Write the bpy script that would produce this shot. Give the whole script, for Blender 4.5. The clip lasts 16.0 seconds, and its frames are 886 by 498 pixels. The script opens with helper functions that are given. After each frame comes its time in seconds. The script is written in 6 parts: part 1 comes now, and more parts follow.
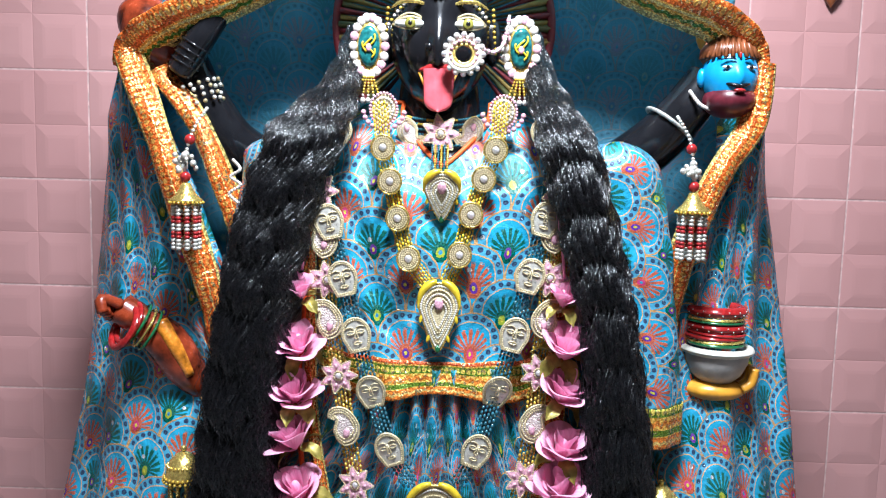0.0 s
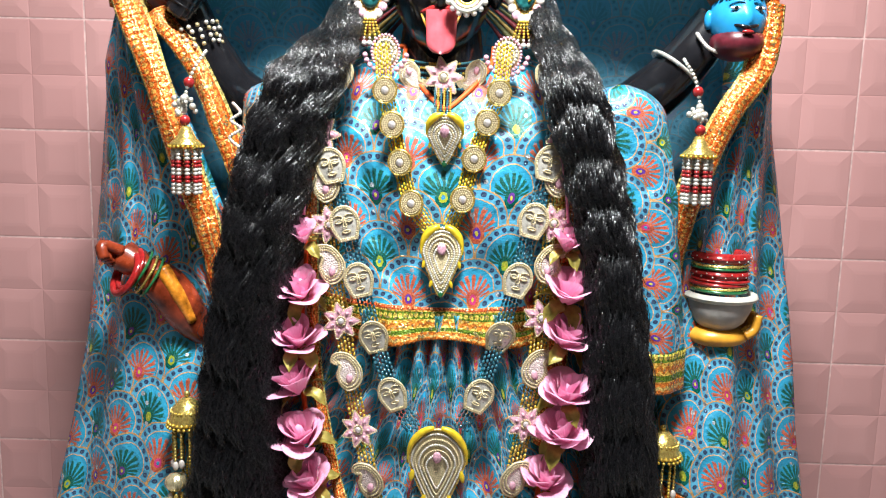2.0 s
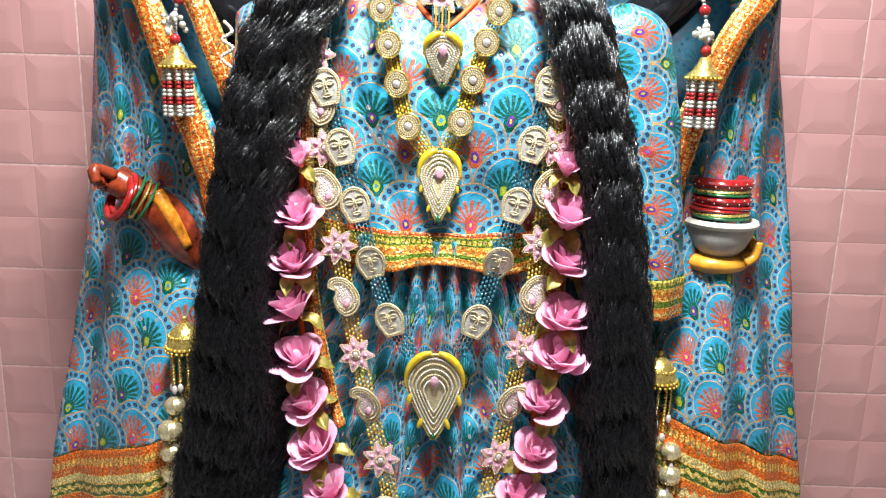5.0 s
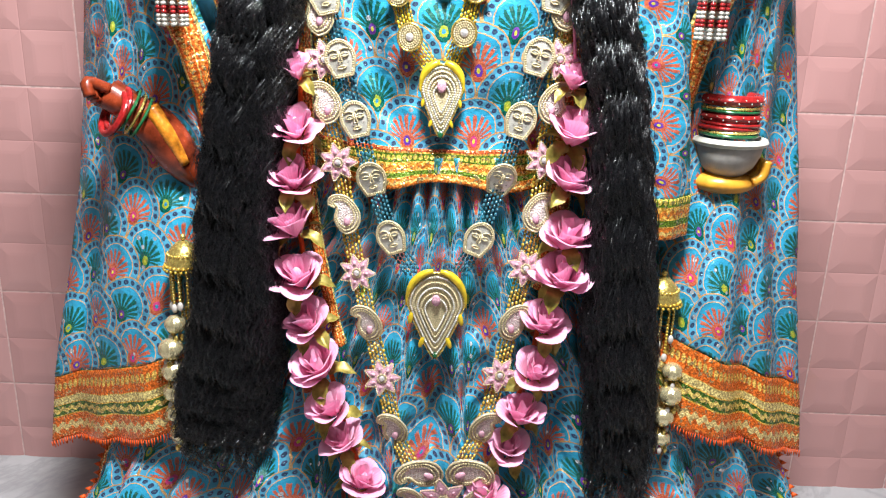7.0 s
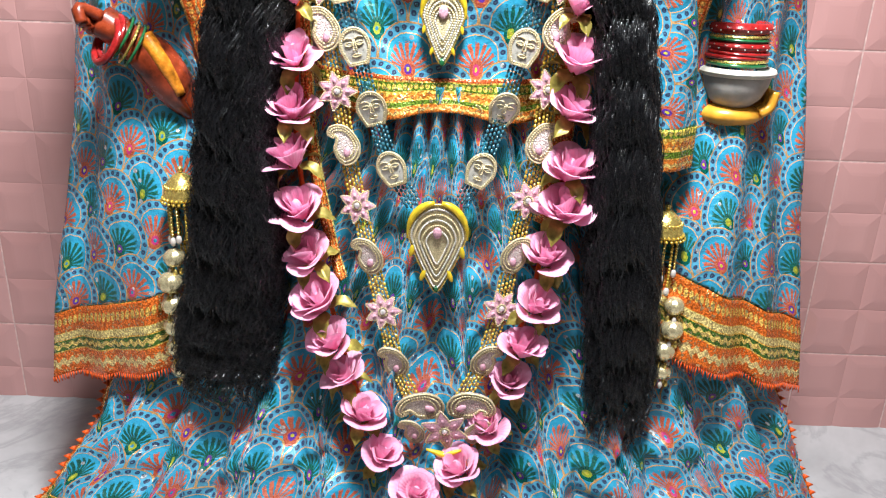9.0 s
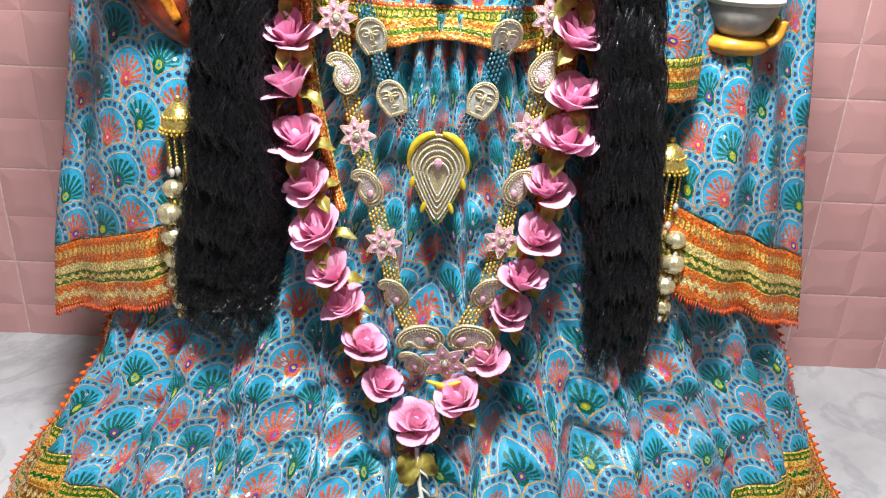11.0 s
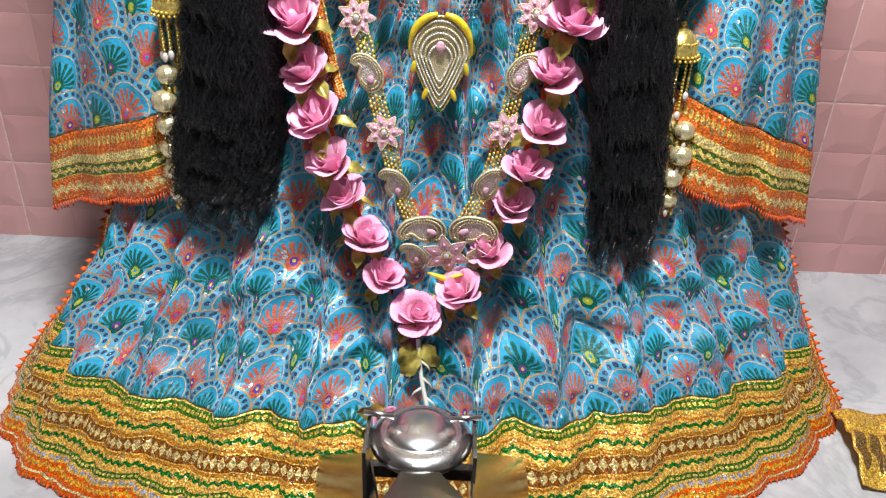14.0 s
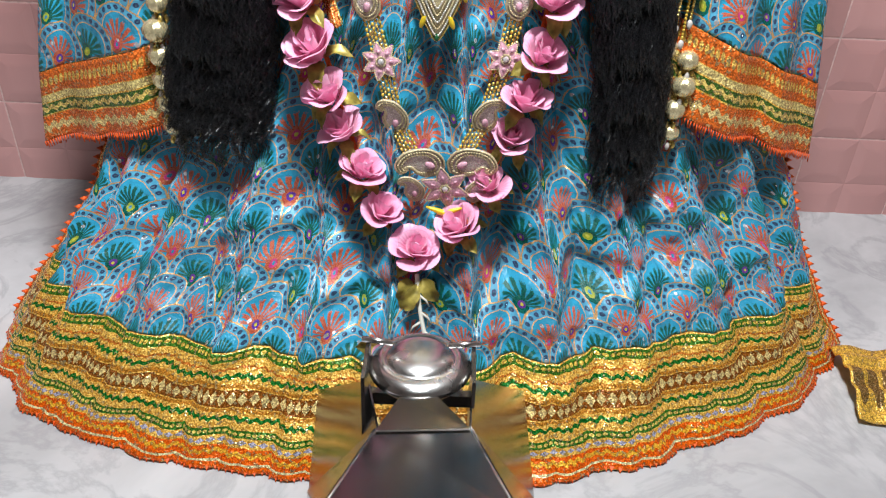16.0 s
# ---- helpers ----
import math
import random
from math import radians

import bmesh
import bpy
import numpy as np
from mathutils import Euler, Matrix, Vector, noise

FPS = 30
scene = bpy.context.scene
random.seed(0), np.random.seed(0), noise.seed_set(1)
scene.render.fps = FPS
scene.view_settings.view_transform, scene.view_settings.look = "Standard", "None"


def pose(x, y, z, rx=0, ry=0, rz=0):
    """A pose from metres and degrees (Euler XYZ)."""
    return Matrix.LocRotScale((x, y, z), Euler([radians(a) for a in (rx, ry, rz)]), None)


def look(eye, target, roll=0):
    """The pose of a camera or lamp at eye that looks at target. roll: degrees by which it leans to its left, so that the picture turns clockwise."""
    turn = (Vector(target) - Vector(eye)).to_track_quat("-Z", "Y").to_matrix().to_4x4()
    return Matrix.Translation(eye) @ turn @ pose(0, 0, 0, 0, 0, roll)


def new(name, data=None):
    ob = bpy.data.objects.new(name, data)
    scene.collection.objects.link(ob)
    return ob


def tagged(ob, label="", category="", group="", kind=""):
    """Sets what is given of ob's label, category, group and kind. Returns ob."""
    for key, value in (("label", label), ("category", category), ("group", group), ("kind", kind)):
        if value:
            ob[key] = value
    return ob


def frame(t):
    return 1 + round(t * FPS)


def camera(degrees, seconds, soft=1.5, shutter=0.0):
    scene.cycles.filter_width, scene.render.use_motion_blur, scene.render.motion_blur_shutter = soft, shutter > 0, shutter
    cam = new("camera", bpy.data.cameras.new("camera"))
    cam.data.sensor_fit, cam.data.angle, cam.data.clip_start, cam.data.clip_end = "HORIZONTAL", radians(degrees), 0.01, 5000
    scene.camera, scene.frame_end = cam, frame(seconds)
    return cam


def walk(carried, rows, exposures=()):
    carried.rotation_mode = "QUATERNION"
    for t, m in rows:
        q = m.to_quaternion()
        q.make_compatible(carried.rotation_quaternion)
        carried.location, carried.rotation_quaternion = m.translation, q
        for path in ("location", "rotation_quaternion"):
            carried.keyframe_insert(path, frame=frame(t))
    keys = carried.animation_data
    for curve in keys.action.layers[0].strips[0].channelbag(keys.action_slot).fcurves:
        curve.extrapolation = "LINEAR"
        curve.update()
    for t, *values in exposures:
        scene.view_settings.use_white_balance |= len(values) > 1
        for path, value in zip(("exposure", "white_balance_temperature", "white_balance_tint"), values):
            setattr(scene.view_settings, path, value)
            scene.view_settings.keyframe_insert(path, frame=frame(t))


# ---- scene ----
cam = camera(58.0, 16.0, 1.15)
PATH = [
    (0, (-0.02, -1.111, 0.762), (-0.047, 0.877, 0.549), 1.5),
    (0.5, (-0.024, -1.11, 0.751), (-0.042, 0.878, 0.53), 1.6),
    (1, (-0.024, -1.109, 0.748), (-0.042, 0.876, 0.504), 1.5),
    (1.5, (-0.021, -1.108, 0.747), (-0.048, 0.874, 0.475), 1.5),
    (2, (-0.022, -1.108, 0.743), (-0.047, 0.87, 0.444), 1.5),
    (2.5, (-0.023, -1.107, 0.739), (-0.043, 0.866, 0.412), 1.6),
    (3, (-0.023, -1.105, 0.737), (-0.042, 0.862, 0.377), 1.6),
    (3.5, (-0.021, -1.105, 0.736), (-0.043, 0.858, 0.349), 1.6),
    (5.8, (-0.019, -1.099, 0.721), (-0.039, 0.836, 0.216), 1.7),
    (6, (-0.021, -1.099, 0.716), (-0.037, 0.832, 0.196), 1.8),
    (6.5, (-0.021, -1.098, 0.712), (-0.037, 0.823, 0.153), 1.8),
    (7, (-0.02, -1.095, 0.707), (-0.038, 0.814, 0.112), 1.9),
    (7.5, (-0.021, -1.095, 0.699), (-0.035, 0.806, 0.077), 2.0),
    (8, (-0.022, -1.094, 0.698), (-0.032, 0.796, 0.045), 1.9),
    (8.5, (-0.02, -1.095, 0.692), (-0.035, 0.789, 0.019), 1.9),
    (9, (-0.022, -1.093, 0.687), (-0.032, 0.778, -0.02), 2.0),
    (11.5, (-0.02, -1.096, 0.665), (-0.03, 0.716, -0.182), 2.3),
    (12, (-0.02, -1.096, 0.66), (-0.03, 0.702, -0.216), 2.3),
    (12.5, (-0.019, -1.096, 0.654), (-0.031, 0.685, -0.254), 2.3),
    (13, (-0.019, -1.097, 0.648), (-0.03, 0.67, -0.288), 2.4),
    (13.5, (-0.018, -1.097, 0.643), (-0.029, 0.654, -0.324), 2.4),
    (14, (-0.018, -1.097, 0.638), (-0.027, 0.638, -0.357), 2.5),
    (14.5, (-0.018, -1.097, 0.633), (-0.026, 0.623, -0.386), 2.5),
    (15, (-0.017, -1.097, 0.629), (-0.023, 0.608, -0.415), 2.4),
    (15.5, (-0.017, -1.098, 0.624), (-0.02, 0.591, -0.447), 2.5),
    (16, (-0.017, -1.099, 0.619), (-0.018, 0.573, -0.477), 2.5),
]
walk(cam, [(t, look(eye, target, roll)) for t, eye, target, roll in PATH],
     [(0.0, -0.38, 5800, 10), (1.0, -0.34, 6200, 10), (2.0, -0.29, 6550, 10), (3.5, -0.23, 6600, 10), (7.0, 0.0, 6450, 10), (12.5, 0.03, 6450, 10), (16.0, -0.18, 6400, 10)])

# ---------------------------------------------------------------- light
world = bpy.data.worlds.new("room_air")
scene.world = world
world.use_nodes = True
world.node_tree.nodes["Background"].inputs[0].default_value = (1.0, 0.95, 0.9, 1)
world.node_tree.nodes["Background"].inputs[1].default_value = 0.035


def area_lamp(name, eye, target, size, watts, colour):
    data = bpy.data.lights.new(name, "AREA")
    data.shape, data.size, data.energy, data.color = "DISK", size, watts, colour
    ob = new(name, data)
    ob.matrix_world = look(eye, target)
    return ob


area_lamp("downlight_lamp", (0.0, -0.80, 1.50), (-0.02, -0.32, 0.76), 0.20, 28.0, (0.96, 0.99, 1.0)).data.spread = math.radians(150)
# unseen soft fill from above and in front, added to brighten the idol
area_lamp("front_fill_lamp", (0.0, -1.80, 2.28), (0.0, -0.5, 0.5), 0.9, 8.0, (0.92, 0.97, 1.0))


# ---------------------------------------------------------------- material kit
class Val:
    """One shader value; arithmetic on it adds math nodes."""

    def __init__(self, tree, sock):
        self.tree, self.sock = tree, sock

    def op(self, kind, *others, clamp=False):
        n = self.tree.nodes.new("ShaderNodeMath")
        n.operation, n.use_clamp = kind, clamp
        self.tree.links.new(self.sock, n.inputs[0])
        for k, o in enumerate(others):
            if isinstance(o, Val):
                self.tree.links.new(o.sock, n.inputs[k + 1])
            else:
                n.inputs[k + 1].default_value = o
        return Val(self.tree, n.outputs[0])

    def __add__(self, o): return self.op("ADD", o)
    def __sub__(self, o): return self.op("SUBTRACT", o)
    def __mul__(self, o): return self.op("MULTIPLY", o)
    def __truediv__(self, o): return self.op("DIVIDE", o)
    def lt(self, o): return self.op("LESS_THAN", o)
    def gt(self, o): return self.op("GREATER_THAN", o)
    def inv(self): return (self * -1.0) + 1.0
    def between(self, a, b): return self.gt(a) * self.lt(b)
    def abs(self): return self.op("ABSOLUTE")
    def sin(self): return self.op("SINE")
    def fract(self): return self.op("FRACT")
    def ramp(self, a, b):
        n = self.tree.nodes.new("ShaderNodeMapRange")
        self.tree.links.new(self.sock, n.inputs[0])
        n.inputs[1].default_value, n.inputs[2].default_value = a, b
        return Val(self.tree, n.outputs[0])


class Mat:
    """A node material with a Principled surface."""

    def __init__(self, name, rough=0.5, metal=0.0, colour=(0.5, 0.5, 0.5)):
        self.m = bpy.data.materials.new(name)
        self.m.use_nodes = True
        self.t = self.m.node_tree
        self.b = self.t.nodes["Principled BSDF"]
        self.b.inputs["Roughness"].default_value = rough
        self.b.inputs["Metallic"].default_value = metal
        self.b.inputs["Base Color"].default_value = (*colour, 1)

    def node(self, kind, **values):
        n = self.t.nodes.new(kind)
        for k, v in values.items():
            n.inputs[k].default_value = v
        return n

    def uv(self):
        n = self.t.nodes.new("ShaderNodeTexCoord")
        s = self.t.nodes.new("ShaderNodeSeparateXYZ")
        self.t.links.new(n.outputs["UV"], s.inputs[0])
        return Val(self.t, s.outputs[0]), Val(self.t, s.outputs[1])

    def xyz(self, which="Object"):
        n = self.t.nodes.new("ShaderNodeTexCoord")
        return n.outputs[which]

    def noise(self, scale, detail=3.0, vec=None, rough=0.55, distortion=0.0):
        n = self.node("ShaderNodeTexNoise", Scale=scale, Detail=detail, Roughness=rough, Distortion=distortion)
        self.t.links.new(vec if vec is not None else self.xyz(), n.inputs["Vector"])
        return Val(self.t, n.outputs["Fac"])

    def random(self):
        n = self.t.nodes.new("ShaderNodeObjectInfo")
        return Val(self.t, n.outputs["Random"])

    def island(self):
        n = self.t.nodes.new("ShaderNodeNewGeometry")
        return Val(self.t, n.outputs["Random Per Island"])

    def const(self, c):
        n = self.t.nodes.new("ShaderNodeRGB")
        n.outputs[0].default_value = (*c, 1)
        return n.outputs[0]

    def mix(self, fac, a, b, kind="MIX"):
        n = self.t.nodes.new("ShaderNodeMix")
        n.data_type, n.blend_type = "RGBA", kind
        if isinstance(fac, Val):
            self.t.links.new(fac.sock, n.inputs[0])
        else:
            n.inputs[0].default_value = fac
        for k, c in ((6, a), (7, b)):
            if isinstance(c, tuple):
                n.inputs[k].default_value = (*c, 1)
            else:
                self.t.links.new(c, n.inputs[k])
        return n.outputs[2]

    def colour(self, c):
        self.t.links.new(c, self.b.inputs["Base Color"])

    def set(self, name, v):
        if isinstance(v, Val):
            self.t.links.new(v.sock, self.b.inputs[name])
        else:
            self.b.inputs[name].default_value = v

    def bump(self, v, strength=0.3, distance=0.001):
        n = self.node("ShaderNodeBump", Strength=strength, Distance=distance)
        self.t.links.new(v.sock, n.inputs["Height"])
        self.t.links.new(n.outputs[0], self.b.inputs["Normal"])


def simple(name, colour, rough=0.5, metal=0.0, vary=0.25, scale=60.0, bump=0.0):
    m = Mat(name, rough, metal)
    n = m.noise(scale, 4.0)
    lo = tuple(c * (1 - vary) for c in colour)
    hi = tuple(min(1.0, c * (1 + vary)) for c in colour)
    m.colour(m.mix(n.ramp(0.3, 0.7), lo, hi))
    m.set("Roughness", n * 0.2 + (rough - 0.1))
    if bump:
        m.bump(n, bump, 0.002)
    return m.m


def scallop_cloth(name, base, dull=0.0, through_light=0.0):
    """Blue satin printed and embroidered with fish-scale arches, each with a feather fan; the cloth's own coordinates are metres."""
    W, R, ROW = 0.058, 0.029, 0.0315
    m = Mat(name, 0.42)
    u, v = m.uv()
    wob = m.noise(26.0, 2.0)
    u = u + (wob - 0.5) * 0.007
    v = v + (m.noise(21.0, 2.0) - 0.5) * 0.007
    u = u + (m.noise(260.0, 1.0) - 0.5) * 0.0016
    v = v + (m.noise(290.0, 1.0) - 0.5) * 0.0016
    j0 = ((v - R) / ROW).op("CEIL")

    def cell(j):
        par = j.op("MODULO", 2.0).abs()
        x = u / W + par * 0.5
        i = x.op("ROUND")
        dx = (x - i) * W
        dy = v - j * ROW
        up = dy.op("MAXIMUM", 0.0)
        d = (dx * dx + up * up).op("SQRT")
        return par, i, dx, dy, d

    a, b = cell(j0), cell(j0 + 1.0)
    pick = a[4].lt(R)
    par, i, dx, dy, d = [p * pick + q * pick.inv() for p, q in zip(a, b)]
    j = j0 + pick.inv()
    e = d / R
    ang = dx.op("ARCTAN2", dy.op("MAXIMUM", 0.0) + 0.0005)
    fuzz = m.noise(900.0, 2.0).ramp(0.30, 0.70)
    # rings along the arch
    pitch = 0.0074
    s = (ang * (0.83 * R / pitch)).fract() - 0.5
    tt = (e - 0.83) * (R / pitch)
    q = (s * s + tt * tt).op("SQRT")
    ring = q.between(0.13, 0.31) * dy.gt(-0.001)
    hole = q.lt(0.13) * dy.gt(-0.001)
    # feather fan over a pointed foot
    oy = dy + 0.011
    rho = (dx * dx + oy * oy).op("SQRT")
    phi = dx.op("ARCTAN2", oy)
    finger = ((phi * 3.3) + 0.5).fract() - 0.5
    thin = (rho * -8.5) + 0.42
    barb = finger.abs().lt(thin + 0.04 + (fuzz - 0.5) * 0.12)
    length = (phi.abs() * phi.abs() * -0.0048) + 0.0238 + (fuzz - 0.5) * 0.004
    fan = barb * rho.lt(length) * phi.abs().lt(1.28)
    heart = (dx * dx * 2.1 + (oy - 0.0005) * (oy - 0.0005)).op("SQRT")
    body = heart.lt(0.0092)
    eye = heart.lt((fuzz - 0.5) * 0.0010 + 0.0048)
    pupil = heart.lt(0.0020)
    inside = e.lt(0.58)
    n = m.node("ShaderNodeTexWhiteNoise")
    n.noise_dimensions = "2D"
    comb = m.t.nodes.new("ShaderNodeCombineXYZ")
    m.t.links.new(i.sock, comb.inputs[0])
    m.t.links.new(j.sock, comb.inputs[1])
    m.t.links.new(comb.outputs[0], n.inputs["Vector"])
    luck = Val(m.t, n.outputs["Value"])
    cloth = m.mix(m.noise(9.0, 3.0).ramp(0.3, 0.7), tuple(c * 0.66 for c in base), tuple(min(1.0, c * 1.12) for c in base))
    band = m.mix(0.16, cloth, (0.34, 0.42, 0.47))
    col = m.mix(e.gt(0.67), cloth, band)
    thread = m.mix(fuzz, (0.46, 0.22, 0.07), (0.78, 0.50, 0.22))
    col = m.mix(ring * e.between(0.69, 0.98), col, (0.018, 0.035, 0.10))
    col = m.mix(hole, col, (0.16, 0.34, 0.46))
    col = m.mix(e.between(0.952, 1.0), col, thread)
    col = m.mix(e.between(0.668, 0.700), col, thread)
    green = m.mix(fuzz, (0.0, 0.035, 0.035), (0.0, 0.15, 0.10))
    orange = m.mix(fuzz, (0.32, 0.03, 0.02), (0.56, 0.16, 0.075))
    feather = m.mix(par, green, orange)
    col = m.mix(fan * e.lt(0.67), col, feather)
    col = m.mix(body * e.lt(0.9), col, feather)
    eye_a = m.mix(luck.gt(0.5), (0.12, 0.03, 0.26), (0.30, 0.36, 0.03))
    eye_b = m.mix(luck.gt(0.45), (0.10, 0.03, 0.28), (0.50, 0.04, 0.16))
    col = m.mix(eye, col, m.mix(par, eye_a, eye_b))
    col = m.mix(pupil, col, m.mix(luck.gt(0.7), (0.55, 0.50, 0.05), (0.03, 0.22, 0.38)))
    vo = m.node("ShaderNodeTexVoronoi", Scale=115.0, Randomness=1.0)
    uvn = m.t.nodes.new("ShaderNodeTexCoord")
    m.t.links.new(uvn.outputs["UV"], vo.inputs["Vector"])
    tone = m.t.nodes.new("ShaderNodeSeparateXYZ")
    m.t.links.new(vo.outputs["Color"], tone.inputs[0])
    sequin = Val(m.t, vo.outputs["Distance"]).lt(0.27) * Val(m.t, tone.outputs[0]).gt(0.86) * (0.0 if dull else 1.0)
    col = m.mix(sequin, col, (0.75, 0.78, 0.80))
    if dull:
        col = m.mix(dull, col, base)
    m.colour(col)
    m.set("Roughness", (fan + ring).op("MINIMUM", 1.0) * 0.18 + 0.27 - hole * 0.10)
    m.set("Metallic", (hole * 0.8 + e.between(0.94, 1.0) * 0.3 + sequin * 0.7).op("MINIMUM", 0.9))
    m.set("Specular IOR Level", 0.6)
    relief = (fan + body * 0.6 + ring + e.between(0.93, 1.0) + e.between(0.66, 0.71)) * 0.5 + fuzz * 0.25 + m.noise(140.0, 2.0) * 0.4
    m.bump(relief, 0.6, 0.0016)
    pucker = m.noise(48.0, 3.0) + m.noise(17.0, 2.0) * 1.5
    wide = m.node("ShaderNodeBump", Strength=0.55, Distance=0.008)
    m.t.links.new(pucker.sock, wide.inputs["Height"])
    fine = [n for n in m.t.nodes if n.bl_idname == "ShaderNodeBump" and n != wide][0]
    m.t.links.new(wide.outputs[0], fine.inputs["Normal"])
    if through_light:
        thin_cloth = m.t.nodes.new("ShaderNodeBsdfTranslucent")
        blend = m.t.nodes.new("ShaderNodeMixShader")
        blend.inputs[0].default_value = through_light
        m.t.links.new(col, thin_cloth.inputs[0])
        m.t.links.new(m.b.outputs[0], blend.inputs[1])
        m.t.links.new(thin_cloth.outputs[0], blend.inputs[2])
        m.t.links.new(blend.outputs[0], m.t.nodes["Material Output"].inputs[0])
    return m.m


def brocade(name, bands, zig=0.010):
    """Woven gold trim: bands of colour across v (0 to 1), with zigzags and diamonds along u (metres)."""
    m = Mat(name, 0.38, 0.35)
    u, v = m.uv()
    fuzz = m.noise(520.0, 1.0)
    big = m.noise(30.0, 2.0)
    v = v + (big - 0.5) * 0.03
    col = m.mix(fuzz.ramp(0.35, 0.65), (0.58, 0.25, 0.02), (1.0, 0.64, 0.14))
    for lo, hi, kind, c in bands:
        mid, half = (lo + hi) / 2, (hi - lo) / 2
        local = (v - mid) / half
        if kind == "wave":
            mask = (local + (u * (6.2832 / zig)).sin() * 0.35).abs().lt(0.55)
        elif kind == "diamond":
            mask = (((u / zig).fract() - 0.5).abs() * 2.0 + local.abs()).lt(0.95)
        elif kind == "dots":
            p = ((u / (zig * 0.6)).fract() - 0.5) * 2.0
            mask = (p * p + local * local).lt(0.6)
        else:
            mask = local.abs().lt(1.0)
        tone = m.mix(fuzz.ramp(0.35, 0.65), tuple(k * 0.60 for k in c), tuple(min(1, k * 1.4) for k in c))
        col = m.mix(mask, col, tone)
    m.colour(col)
    grain = (u * 1100.0).sin() * 0.15 + fuzz
    spark = m.noise(300.0, 1.0)
    # glints painted in: pale gold mixed into the colour at noise peaks
    glint = spark.gt(0.63)
    col = m.mix(glint * 0.6, col, (1.0, 0.84, 0.42))
    m.colour(col)
    m.set("Metallic", spark.gt(0.50) * 0.30 + glint * 0.35 + 0.22)
    m.set("Roughness", fuzz * 0.24 + 0.14)
    m.bump(grain + spark * 1.2, 0.6, 0.0016)
    return m.m


BLUE = (0.035, 0.34, 0.54)
CLOTH = scallop_cloth("peacock_satin", BLUE)
SHEER = scallop_cloth("sheer_satin", (0.10, 0.45, 0.60), 0.0, 0.6)
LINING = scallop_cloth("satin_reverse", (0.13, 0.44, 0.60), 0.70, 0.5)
HEM = brocade("gold_hem_brocade", [
    (0.01, 0.095, "plain", (0.05, 0.16, 0.012)), (0.03, 0.075, "dots", (0.85, 0.50, 0.08)), (0.15, 0.185, "wave", (0.55, 0.16, 0.02)),
    (0.20, 0.265, "wave", (0.006, 0.14, 0.014)), (0.29, 0.325, "plain", (0.50, 0.20, 0.02)), (0.335, 0.475, "plain", (0.25, 0.075, 0.006)),
    (0.345, 0.465, "diamond", (0.82, 0.56, 0.22)), (0.485, 0.515, "plain", (0.50, 0.20, 0.02)), (0.535, 0.60, "wave", (0.006, 0.14, 0.014)),
    (0.655, 0.72, "plain", (0.04, 0.15, 0.012)), (0.67, 0.705, "dots", (0.85, 0.55, 0.12)), (0.735, 0.785, "diamond", (0.42, 0.40, 0.50)),
    (0.80, 1.0, "plain", (1.0, 0.12, 0.002)), (0.82, 0.89, "wave", (1.0, 0.40, 0.03)), (0.925, 0.945, "plain", (0.95, 0.72, 0.38))])
EDGE = brocade("orange_edge_brocade", [
    (0.00, 0.33, "plain", (0.66, 0.14, 0.02)), (0.08, 0.24, "dots", (0.75, 0.45, 0.10)), (0.34, 0.44, "plain", (0.80, 0.58, 0.22)),
    (0.46, 0.62, "plain", (0.06, 0.13, 0.02)), (0.48, 0.60, "wave", (0.75, 0.52, 0.14)), (0.64, 1.0, "plain", (0.72, 0.15, 0.02)),
    (0.72, 0.90, "wave", (0.85, 0.55, 0.22))])
SASH = brocade("orange_sequin_sash", [
    (0.0, 0.08, "plain", (0.75, 0.52, 0.16)), (0.08, 0.90, "plain", (0.60, 0.11, 0.015)), (0.16, 0.44, "dots", (0.72, 0.34, 0.07)), (0.52, 0.60, "wave", (0.80, 0.50, 0.14)),
    (0.64, 0.84, "wave", (0.70, 0.26, 0.05)), (0.90, 1.0, "plain", (0.80, 0.58, 0.18))], 0.009)
SASH_TOP = brocade("orange_gold_sash", [
    (0.0, 0.55, "plain", (0.62, 0.13, 0.02)), (0.1, 0.45, "dots", (0.72, 0.38, 0.08)), (0.60, 0.66, "plain", (0.85, 0.65, 0.25)),
    (0.70, 0.85, "wave", (0.07, 0.20, 0.02)), (0.86, 1.0, "plain", (0.80, 0.60, 0.22))], 0.012)
WAIST = brocade("waist_brocade", [
    (0.0, 0.10, "plain", (0.55, 0.10, 0.03)), (0.14, 0.36, "plain", (0.12, 0.20, 0.02)), (0.16, 0.34, "dots", (0.75, 0.55, 0.1)), (0.40, 0.60, "wave", (0.65, 0.2, 0.03)),
    (0.62, 0.74, "plain", (0.12, 0.20, 0.02)), (0.76, 1.0, "plain", (0.72, 0.2, 0.03)), (0.82, 0.94, "wave", (0.85, 0.5, 0.15))], 0.008)
ORANGE = simple("orange_lace", (0.92, 0.10, 0.006), 0.6, 0, 0.35, 500)
BLACK = simple("black_lacquer_stone", (0.010, 0.010, 0.012), 0.18, 0, 0.4, 30)
RED_PALM = simple("red_painted_palm", (0.20, 0.030, 0.010), 0.25, 0, 0.85, 55)
ORANGE_PALM = simple("orange_painted_palm", (0.50, 0.17, 0.015), 0.25, 0, 0.7, 110)
YELLOW_PALM = simple("yellow_painted_palm", (0.65, 0.30, 0.03), 0.3, 0, 0.4, 40)
TONGUE = simple("pink_lacquer", (0.62, 0.09, 0.11), 0.14, 0, 0.2, 90)
ENAMEL = simple("teal_enamel", (0.02, 0.15, 0.15), 0.2, 0.2, 0.6, 250)
